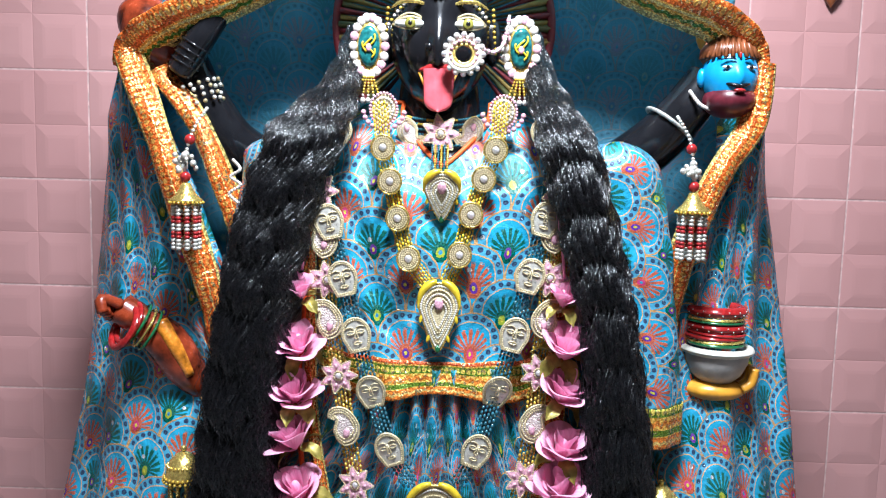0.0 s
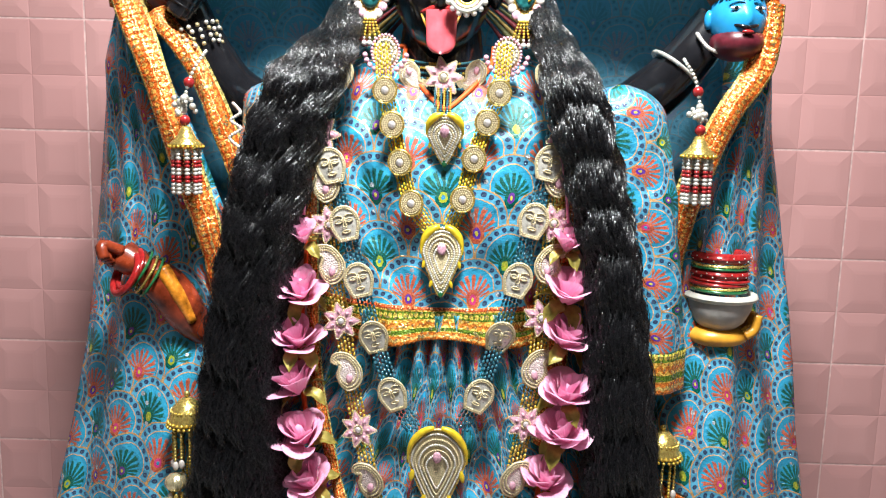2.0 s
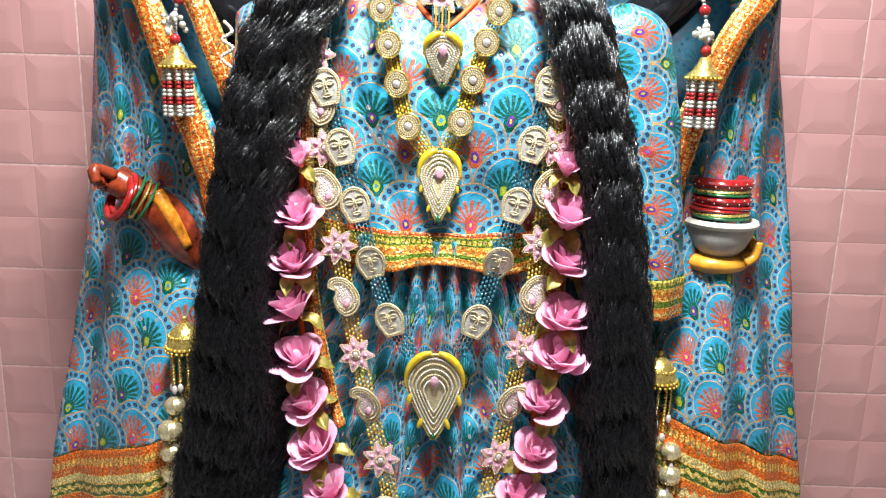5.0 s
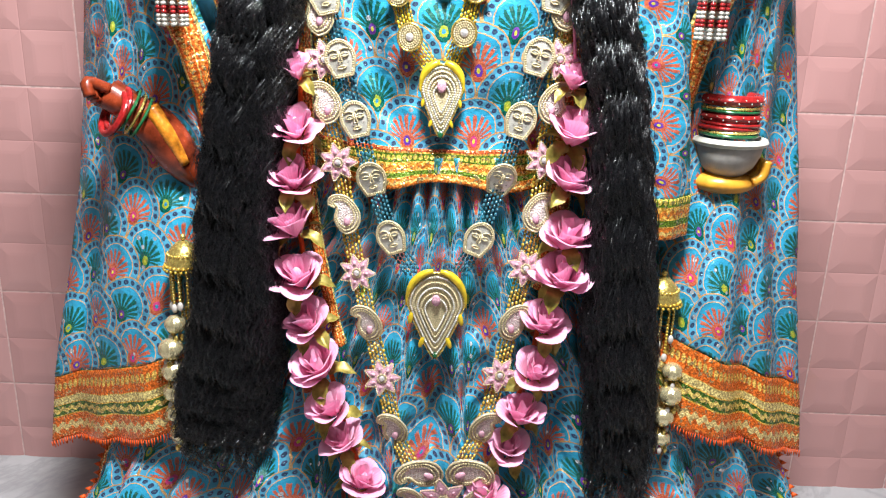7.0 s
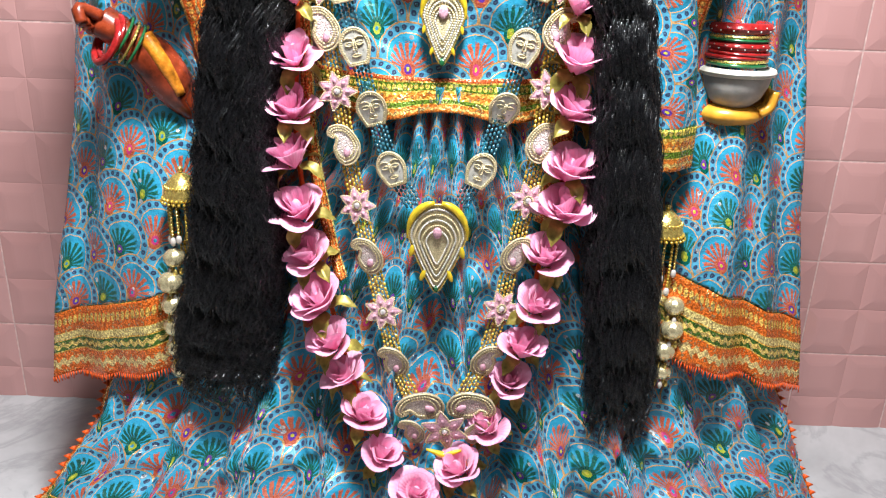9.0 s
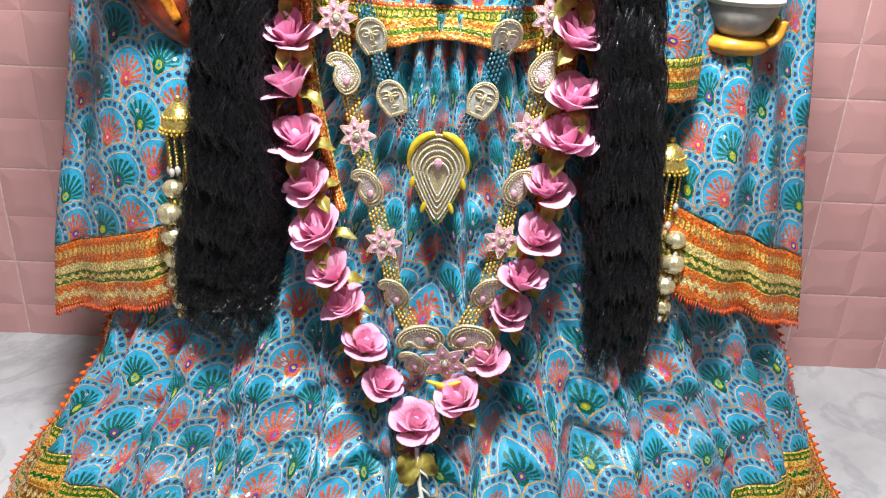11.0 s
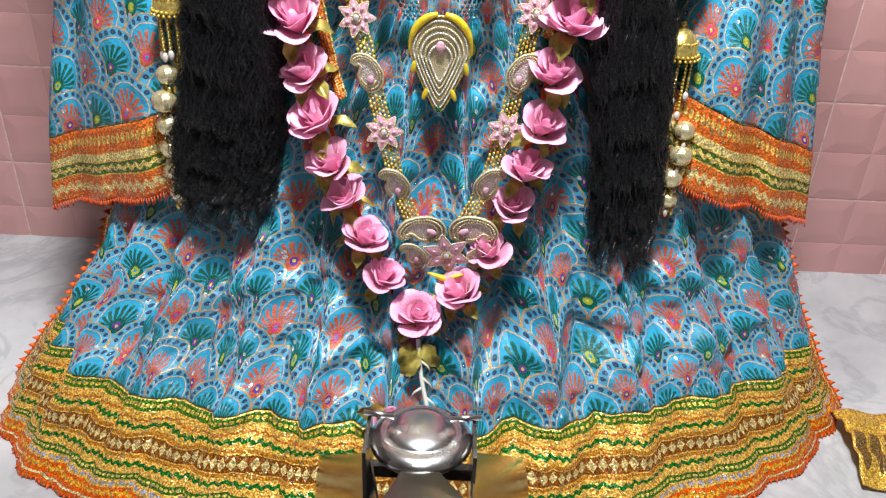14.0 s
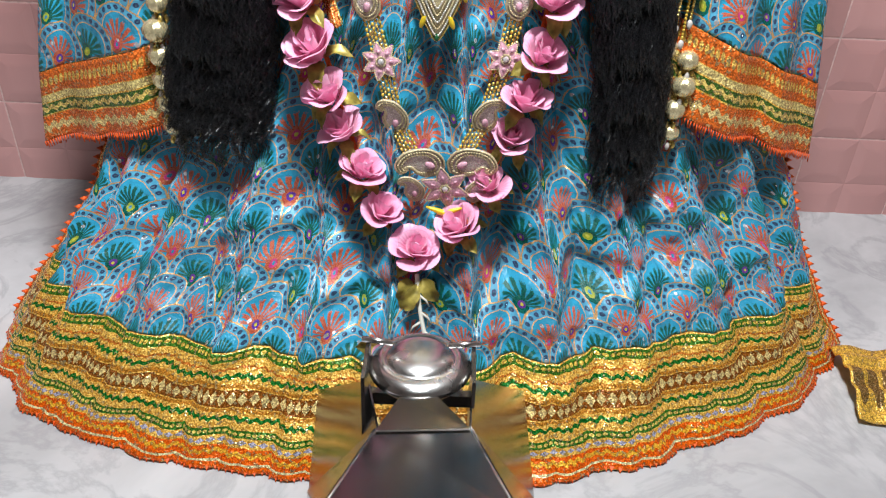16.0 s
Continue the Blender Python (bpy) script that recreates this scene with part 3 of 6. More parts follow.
    for k in range(4):
        g.tube(curve_pts([(0.262, -0.352 + 0.010 * k, 0.552), (0.2715, -0.350 + 0.010 * k, 0.558), (0.2745, -0.348 + 0.010 * k, 0.572)], 8), 0.0048, YELLOW_PALM, 8)
    # the small blue carved head held by its topknot
    bx, by, bz = 0.234, -0.345, 0.848

    def small(s, t):
        a, b = 2 * math.pi * s, math.pi * (t - 0.5)
        x, y, z = math.sin(a) * math.cos(b), -math.cos(a) * math.cos(b), math.sin(b)
        px, py, pz = 0.026 * x * (1 - 0.18 * max(0, -z)), 0.028 * y, 0.034 * z
        if y < 0:
            py -= 0.0048 * math.exp(-(px / 0.0030) ** 2) * math.exp(-((pz + 0.002) / 0.008) ** 2)
            py += 0.002 * math.exp(-((abs(px) - 0.011) / 0.006) ** 2) * math.exp(-((pz - 0.008) / 0.004) ** 2)
        return (bx + px, by + py, bz + pz)
    g.grid(40, 30, small, FACEBLUE, close_u=True)
    g.ball((bx, by - 0.002, bz - 0.021), (0.0245, 0.0275, 0.0165), BEARD, 24, 12)
    for sx in (-1, 1):
        g.tube([(bx + sx * q * 0.014, by - 0.0290 + 0.010 * q * q, bz - 0.0100 + 0.004 * q) for q in np.linspace(0, 1, 7)], lambda t: 0.0022 - 0.0012 * t, BLACK, 6)
        g.ball((bx + sx * 0.0105, by - 0.0245, bz + 0.0075), (0.0050, 0.0016, 0.0017), WHITE, 10, 6)
        g.ball((bx + sx * 0.0105, by - 0.0258, bz + 0.0075), (0.0019, 0.001, 0.0017), BLACK, 8, 6)
        g.tube([(bx + sx * (0.0105 + q * 0.0065), by - 0.0255 + 0.002 * q, bz + 0.0140 + 0.0015 * (1 - q * q)) for q in np.linspace(-1, 1, 7)], 0.0008, BLACK, 5)
        g.ball((bx + sx * 0.026, by + 0.002, bz), (0.004, 0.006, 0.009), FACEBLUE, 10, 8)
    g.ball((bx, by - 0.0300, bz - 0.0135), (0.0055, 0.002, 0.0018), LIP, 10, 6)
    g.ball((bx, by - 0.0265, bz + 0.018), (0.0013, 0.0012, 0.0032), LIP, 8, 6)
    g.ball((bx, by + 0.004, bz + 0.022), (0.0275, 0.027, 0.0165), TURBAN, 24, 12)
    for k in range(15):
        a = math.pi * (k / 14)
        g.tube([(bx + 0.0275 * math.cos(a), by + 0.002 - 0.0270 * math.sin(a), bz + 0.017), (bx + 0.019 * math.cos(a), by + 0.004 - 0.020 * math.sin(a), bz + 0.036)], 0.0022, TURBAN, 5)
    g.ball((bx - 0.003, by + 0.004, bz + 0.040), (0.017, 0.015, 0.012), TURBAN, 14, 8)
    return g


tagged(part("statue", statue_mesh()), "black lacquered stone idol with four arms and red tongue", "statue")


# ---------------------------------------------------------------- garments
def fold(a, s, seed, sharp):
    """Irregular pleats along a, deeper further down the cloth."""
    w = 0.0
    for k, (f, amp) in enumerate(((7.3, 0.5), (13.7, 0.35), (23.1, 0.22), (37.0, 0.10))):
        w += amp * math.sin(f * (a + 0.05 * math.sin(2.3 * s + seed)) + seed * (k + 1) * 1.7 + 0.8 * math.sin(3.1 * a + seed))
    return w * sharp


SK_WR = [(0.0, 0.510), (0.04, 0.481), (0.11, 0.443), (0.164, 0.415), (0.22, 0.388), (0.26, 0.368), (0.32, 0.340), (0.42, 0.245), (0.50, 0.165), (0.58, 0.130)]
SK_WL = [(0.0, 0.508), (0.03, 0.486), (0.063, 0.464), (0.105, 0.428), (0.176, 0.382), (0.226, 0.364), (0.298, 0.346), (0.34, 0.315), (0.42, 0.245), (0.50, 0.165), (0.58, 0.130)]
SK_D = [(0.0, 0.294), (0.05, 0.252), (0.10, 0.215), (0.16, 0.170), (0.24, 0.135), (0.33, 0.112), (0.45, 0.098), (0.58, 0.095)]


def wrinkle(x, y, z, size, seed=0.0):
    """Soft creases of cloth, -1 to 1, about size metres apart."""
    return noise.noise(Vector((x / size + seed, y / size, z / size))) + 0.45 * noise.noise(Vector((x / size * 2.3, y / size * 2.3 + seed, z / size * 2.3)))


def skirt_point(a, z, s, lift=0.0):
    w, d = lerp(SK_WR if a > 0 else SK_WL, z), lerp(SK_D, z) + lift
    sa, ca = math.sin(a), math.cos(a)
    k = min(1.0, w / 0.45) ** 2
    x = -0.020 + w * sa
    y = -0.290 - d * max(0.0, ca) ** (1.0 if a > 0 else 1 - 0.42 * k * max(0.0, min(1.0, (0.28 - z) / 0.10))) + (0.045 * sa * k if a > 0 else 0.0)
    # narrow gathers under the waist run into broad soft folds, calm again at the stiff hem
    top = max(0.0, 1 - s / 0.62)
    mid = min(1.0, max(0.0, (s - 0.12) / 0.35)) * (1.0 if s < 0.70 else 1 - 0.72 * min(1.0, (s - 0.70) / 0.20))
    edge = min(1.0, ((1.34 if a > 0 else 1.56) - abs(a)) / 0.25)
    gather = abs(math.sin(21 * a + 1.6 * math.sin(4.1 * a + 0.6))) ** 0.75 - 0.6
    ph = 14.5 * a + 0.4 + 0.9 * math.sin(3.3 * a) + 0.35 * math.sin(5 * s + 2 * a)
    p = 0.021 * top * gather + 0.048 * mid * (abs(math.sin(ph)) ** 0.85 - 0.6) * (0.7 + 0.3 * math.sin(5 * a + 1))
    p += fold(a, s, 0.7, 0.0035 + 0.0025 * mid)
    p += 0.015 * mid * wrinkle(0.45 * a + 0.35 * s, 0.0, s * 0.5, 0.055) + 0.006 * mid * wrinkle(0.6 * a - 0.3 * s, 0.7, s * 0.5, 0.028) + 0.0018 * wrinkle(a * 0.45, 0.3, s * 0.7, 0.02)
    p += 0.0062 * min(1.0, max(0.0, (s - 0.66) / 0.12)) * (abs(math.sin(31 * a + 2.5 * math.sin(3.7 * a))) ** 0.6 - 0.6)
    p *= (0.25 + 0.75 * edge) * (1 - 0.75 * max(0.0, min(1.0, (abs(sa) - 0.62) / 0.2)) * max(0.0, min(1.0, (z - 0.19) / 0.08)))
    x += 0.010 * mid * math.sin(2 * ph) * edge
    return (x + p * sa, y - p * ca, max(z, 0.0) + 0.003)


_zs = np.linspace(0.57, 0.0, 60)
_acc = [0.0]
for _k in range(1, 60):
    _d = lerp(SK_D, _zs[_k]) - lerp(SK_D, _zs[_k - 1])
    _acc.append(_acc[-1] + math.hypot(_zs[_k] - _zs[_k - 1], _d))
SK_LEN = _acc[-1]


def sk_z(s):
    return float(np.interp(s * SK_LEN, _acc, _zs))


A0, A1 = -1.53, 1.30
HEM_AT = 1.0 - 0.118 / SK_LEN


def sk_a(u):
    return A0 + (A1 - A0) * u


skirt = thing("skirt", "peacock-feather patterned blue satin skirt with gold hem", "skirt", (-0.02, -0.3, 0.0))
part("cloth", Geo().grid(520, 150, lambda s, t: skirt_point(sk_a(s), sk_z(t * HEM_AT), t * HEM_AT), CLOTH, lambda s, t: (s * 1.72, -t * HEM_AT * SK_LEN)), skirt, "gathered blue satin with embroidered feather fans", 0.0012)
part("hem_border", Geo().grid(520, 36, lambda s, t: skirt_point(sk_a(s), sk_z(HEM_AT + (1.0 - HEM_AT) * t), HEM_AT + (1 - HEM_AT) * t, 0.0015), HEM, lambda s, t: (s * 1.35, t)), skirt, "gold, green and orange brocade hem", 0.0018)


def lace():
    g = Geo()
    n = 220
    for k in range(n):
        s = (k + 0.5) / n
        p = Vector(skirt_point(sk_a(s), 0.006, 1.0, 0.002))
        q = Vector(skirt_point(sk_a(s + 0.45 / n), 0.006, 1.0, 0.002)) - Vector(skirt_point(sk_a(s - 0.45 / n), 0.006, 1.0, 0.002))
        out = Vector((q.y, -q.x, 0)).normalized()
        if out.y > 0 and abs(out.x) < 0.9:
            out = -out
        ln = random.uniform(0.0045, 0.0065)
        k0, b = g.slot(ORANGE), len(g.v)
        for e, h in ((p - q * 0.5, 0.004), (p + q * 0.5, 0.004), (p + out * ln, 0.001)):
            g.v.append((e.x, e.y, h))
            g.uv.append((0, 0))
            g.v.append((e.x, e.y, h + 0.002))
            g.uv.append((0, 0))
        for f in ((0, 2, 4), (1, 5, 3), (0, 4, 5, 1), (2, 3, 5, 4), (0, 1, 3, 2)):
            g.f.append(tuple(b + x for x in f))
            g.mi.append(k0)
    return g


part("lace_trim", lace(), skirt, "orange pointed lace trim", smooth=False)


def skirt_edge(sign, a):
    """The sewn orange band with pointed lace along the open side of the skirt."""
    g = Geo()
    zs = [0.30 - 0.30 * k / 60 for k in range(61)]
    pts = [Vector(skirt_point(a, z, 1 - z / 0.58)) for z in zs]

    def fn(s, t):
        p = pts[int(round(t * 60))]
        return p + Vector((sign * (s - 0.70) * 0.020, -0.006 - 0.004 * math.sin(s * 3.1), 0))
    g.grid(6, 60, fn, EDGE, lambda s, t: (t * 0.3, s))
    for k in range(2, 60, 2):
        p = pts[k] + Vector((sign * 0.0055, -0.005, 0))
        g.tube([p, p + Vector((sign * 0.007, 0, 0))], lambda t: 0.0038 * (1 - t) + 0.0003, ORANGE, 4)
    return g


part("side_edge", skirt_edge(1, A1), skirt, "orange side edge with lace points")
part("side_edge", skirt_edge(-1, A0), skirt, "orange side edge with lace points")

# blouse
BL_W = [(0.535, 0.132), (0.60, 0.128), (0.68, 0.138), (0.74, 0.145), (0.80, 0.125), (0.83, 0.08)]
BL_D = [(0.535, 0.128), (0.57, 0.122), (0.62, 0.118), (0.68, 0.124), (0.735, 0.120), (0.78, 0.088), (0.83, 0.035)]


def blouse_point(a, z, lift=0.0):
    w, d = lerp(BL_W, z) + lift, lerp(BL_D, z) + lift
    x = -0.028 + w * math.sin(a)
    y = -0.268 - d * math.cos(a) ** 0.8 if math.cos(a) > 0 else -0.268 - d * math.cos(a)
    y += 0.0035 * math.sin(17 * a + 30 * z) * math.sin(28 * z + 2 * a) + 0.004 * math.exp(-((a / 0.12) ** 2)) * (z > 0.6)
    y -= 0.0045 * wrinkle(x + 0.4 * z, 0.1, 0.5 * z - 0.3 * abs(x), 0.05) * min(1.0, max(0.0, (z - 0.575) / 0.03))
    return (x, y, z)


def neckline(a):
    return min(0.822, 0.760 + 0.075 * (abs(a + 0.03) / 0.55) ** 1.1)


blouse = thing("blouse", "pale blue satin blouse embroidered with feather fans", "blouse", (-0.028, -0.27, 0.54))
part("bodice", Geo().grid(150, 80, lambda s, t: blouse_point(-1.6 + 3.2 * s, 0.566 + (neckline(-1.6 + 3.2 * s) - 0.566) * t), CLOTH, lambda s, t: ((s - 0.5) * 0.40 + 0.004, 0.566 + (neckline(-1.6 + 3.2 * s) - 0.566) * t - 0.566)), blouse, "", 0.0015)
part("waistband", Geo().grid(150, 12, lambda s, t: blouse_point(-1.6 + 3.2 * s, 0.580 - (0.033 + 0.005 * math.sin(s * 22)) * t, 0.002 + 0.003 * t), WAIST, lambda s, t: (s * 0.4, t)), blouse, "orange, green and gold brocade waistband", 0.002)
g = Geo()
g.tube([Vector(blouse_point(a, neckline(a) - 0.001, 0.002)) for a in np.linspace(-0.75, 0.70, 50)], 0.0024, ORANGE, 6)
part("neck_piping", g, blouse, "orange neck piping")


def sleeve(sign, x_top, x_bot, w_top, w_bot, z_top, z_bot, yy):
    g = Geo()

    def fn(s, t):
        a = 2 * math.pi * s
        z = z_top + (z_bot - z_top) * t
        cx = x_top + (x_bot - x_top) * t ** 0.9
        w = w_top + (w_bot - w_top) * min(1, t * 1.3)
        if t < 0.12:
            w *= math.sqrt(max(0.02, 1 - ((0.12 - t) / 0.12) ** 2))
        r = 1 + 0.05 * math.sin(3 * a + 6 * t) + 0.03 * math.sin(7 * a - 9 * t) + 0.07 * wrinkle(math.cos(a) * 0.1, math.sin(a) * 0.1, t * 0.35, 0.06)
        return (cx + w * r * math.cos(a), yy + 0.75 * w * r * math.sin(a), z)
    g.grid(48, 60, fn, CLOTH, lambda s, t: (0.28 * (1 - t) + 0.01, s * 0.26 + 0.012), True)
    return g, fn


g, fn = sleeve(1, 0.128, 0.164, 0.036, 0.038, 0.786, 0.541, -0.366)
right_sleeve = part("sleeve", g, blouse, "loose blue satin sleeve", 0.0015)
part("cuff", Geo().grid(48, 14, lambda s, t: (lambda p: (0.164 + (p[0] - 0.164) * 1.03, -0.366 + (p[1] + 0.366) * 1.03, 0.543 - 0.038 * t))(fn(s, 1.0)), WAIST, lambda s, t: (s * 0.25, 0.2 + 0.8 * t), True), right_sleeve, "green and orange brocade cuff", 0.0015)
g, fn = sleeve(-1, -0.185, -0.205, 0.034, 0.032, 0.784, 0.62, -0.350)
part("sleeve", g, blouse, "loose blue satin sleeve", 0.0015)

# veil
veil = thing("veil", "blue embroidered veil with orange gold borders over raised arms", "veil", (0, -0.2, 0.2))


def drape(side, edge, outer, hem_in, hem_out, seed):
    """One hanging side of the veil: from its front edge round the outer fold to the back."""
    g, gb = Geo(), Geo()
    way = math.radians(24 if side < 0 else -36)

    def turned(x, z):
        return (x * math.cos(way) - z * math.sin(way), x * math.sin(way) + z * math.cos(way))

    def base(s, z):
        xe, xo = lerp(edge, z), lerp(outer, z)
        low_k = max(0.0, min(1.0, (0.60 - z) / 0.3))
        ye, yo = -0.335 - 0.052 * low_k, -0.262 - 0.040 * low_k
        if s < 0.78:
            q = s / 0.78
            x = xe + (xo - xe) * q
            y = ye + (yo - ye) * q ** 2.2 - 0.010 * math.sin(math.pi * q)
        else:
            q = (s - 0.78) / 0.22
            x = xo + side * 0.004 * math.sin(math.pi * q) - side * 0.05 * q ** 2
            y = yo + 0.14 * q
        k = (0.86 - z) / 0.6
        y -= 0.008 * k * math.sin(14 * s + seed + 2 * math.sin(5 * z)) + 0.004 * math.sin(31 * s + 3 * seed + 6 * z)
        x += side * 0.004 * math.sin(9 * z + 7 * s + seed)
        y -= 0.007 * wrinkle(0.9 * s, seed, 0.35 * z, 0.11) + 0.003 * wrinkle(0.5 * s + 0.3 * z, seed, 0.6 * z, 0.045)
        return x, y

    def low(s):
        return hem_in + (hem_out - hem_in) * min(1.0, s / 0.78)

    def fn(s, t):
        z = 0.885 + (low(s) - 0.885) * t
        x, y = base(s, z)
        return (x, y, z)
    g.grid(90, 120, fn, CLOTH, lambda s, t: turned(side * s * 0.30, 0.885 + (low(s) - 0.885) * t))

    def fb(s, t):
        z = low(s) - 0.078 * t
        x, y = base(s, max(z, 0.2))
        return (x, y - 0.002, z)
    gb.grid(90, 16, fb, EDGE, lambda s, t: (s * 0.30, t))
    for k in range(110):
        s = k / 109
        p = Vector(fb(s, 1.0))
        gb.tube([p, p + Vector((random.uniform(-.001, .001), 0, -random.uniform(0.005, 0.009)))], 0.0007, ORANGE, 3)
    return g, gb


EL = [(0.25, -0.20), (0.55, -0.215), (0.60, -0.245), (0.66, -0.246), (0.73, -0.270), (0.80, -0.302), (0.86, -0.332), (0.885, -0.335)]
OL = [(0.22, -0.452), (0.44, -0.424), (0.63, -0.409), (0.80, -0.386), (0.86, -0.362), (0.885, -0.345)]
ER = [(0.25, 0.14), (0.55, 0.17), (0.63, 0.190), (0.69, 0.205), (0.77, 0.232), (0.82, 0.258), (0.86, 0.264), (0.885, 0.262)]
OR = [(0.24, 0.374), (0.43, 0.351), (0.56, 0.336), (0.70, 0.312), (0.82, 0.290), (0.86, 0.280), (0.885, 0.268)]
for side, e, o, hi, ho, seed in ((-1, EL, OL, 0.402, 0.302, 0.4), (1, ER, OR, 0.420, 0.325, 2.1)):
    g, gb = drape(side, e, o, hi, ho, seed)
    d = part("side_drape", g, veil, "hanging side of blue embroidered satin", 0.0012)
    part("drape_hem", gb, d, "orange and green brocade hem with fringe", 0.0015)


def ribbon(pts, width, mat, n=120, tilt=0.0, ripple=0.004, flip=1):
    P = curve_pts(pts, n)
    ln_all = sum((P[k + 1] - P[k]).length for k in range(n))
    g = Geo()

    def fn(s, t):
        i = int(round(t * n))
        p = P[i]
        d = (P[min(i + 1, n)] - P[max(i - 1, 0)]).normalized()
        across = d.cross(Vector((0, -1, 0))).normalized() * flip
        return p + across * (s * width) + Vector((0, -0.006 * math.sin(math.pi * s) - ripple * math.sin(13 * t + 3 * s) + tilt * s - 0.0022 * wrinkle(t * ln_all, 0.2, s * 0.05, 0.022), 0))
    return g.grid(10, n, fn, mat, lambda s, t: (t * ln_all, s))


part("front_edge", ribbon([(-0.05, -0.36, 0.985), (-0.17, -0.375, 0.952), (-0.245, -0.38, 0.915), (-0.300, -0.378, 0.892), (-0.335, -0.368, 0.868), (-0.342, -0.358, 0.845)], 0.030, SASH_TOP, 120, 0.03, 0.002, -1), veil, "gold edge of the veil over the arm", 0.002)
part("front_edge", ribbon([(-0.340, -0.362, 0.855), (-0.318, -0.368, 0.80), (-0.292, -0.366, 0.72), (-0.268, -0.362, 0.645), (-0.255, -0.350, 0.575)], 0.024, SASH, 120, 0.01, 0.003, -1), veil, "hanging orange and gold edge", 0.002)
part("front_edge", ribbon([(-0.312, -0.350, 0.838), (-0.276, -0.352, 0.79), (-0.246, -0.352, 0.72), (-0.226, -0.348, 0.65)], 0.021, SASH, 100, 0.01, 0.002, -1), veil, "hanging orange and gold edge", 0.002)
part("front_edge", ribbon([(0.0, -0.36, 0.985), (0.10, -0.375, 0.958), (0.165, -0.38, 0.928), (0.222, -0.378, 0.908), (0.258, -0.368, 0.880), (0.266, -0.360, 0.850)], 0.030, SASH_TOP, 120, 0.03, 0.002, 1), veil, "gold edge of the veil over the arm", 0.002)
part("front_edge", ribbon([(0.270, -0.362, 0.86), (0.262, -0.366, 0.80), (0.236, -0.366, 0.755), (0.214, -0.362, 0.70), (0.203, -0.352, 0.645), (0.196, -0.345, 0.58)], 0.024, SASH, 120, 0.01, 0.003, 1), veil, "hanging orange and gold edge", 0.002)


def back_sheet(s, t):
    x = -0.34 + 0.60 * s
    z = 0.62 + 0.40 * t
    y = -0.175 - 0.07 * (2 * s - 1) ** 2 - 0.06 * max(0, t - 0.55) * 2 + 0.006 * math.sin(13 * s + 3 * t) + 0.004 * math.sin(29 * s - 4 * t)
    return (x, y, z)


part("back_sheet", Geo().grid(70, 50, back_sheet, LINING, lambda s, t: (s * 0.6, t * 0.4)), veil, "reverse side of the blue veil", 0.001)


def roof(s, t):
    x = -0.322 + 0.570 * s
    top = 0.866 + 0.135 * math.sin(math.pi * s) ** 0.75
    return (x, -0.362 + 0.17 * t, top + 0.02 * math.sin(math.pi * t) + 0.004 * math.sin(20 * s))


part("top_sheet", Geo().grid(70, 16, roof, SHEER, lambda s, t: (s * 0.65, t * 0.2)), veil, "thin blue satin over the top")


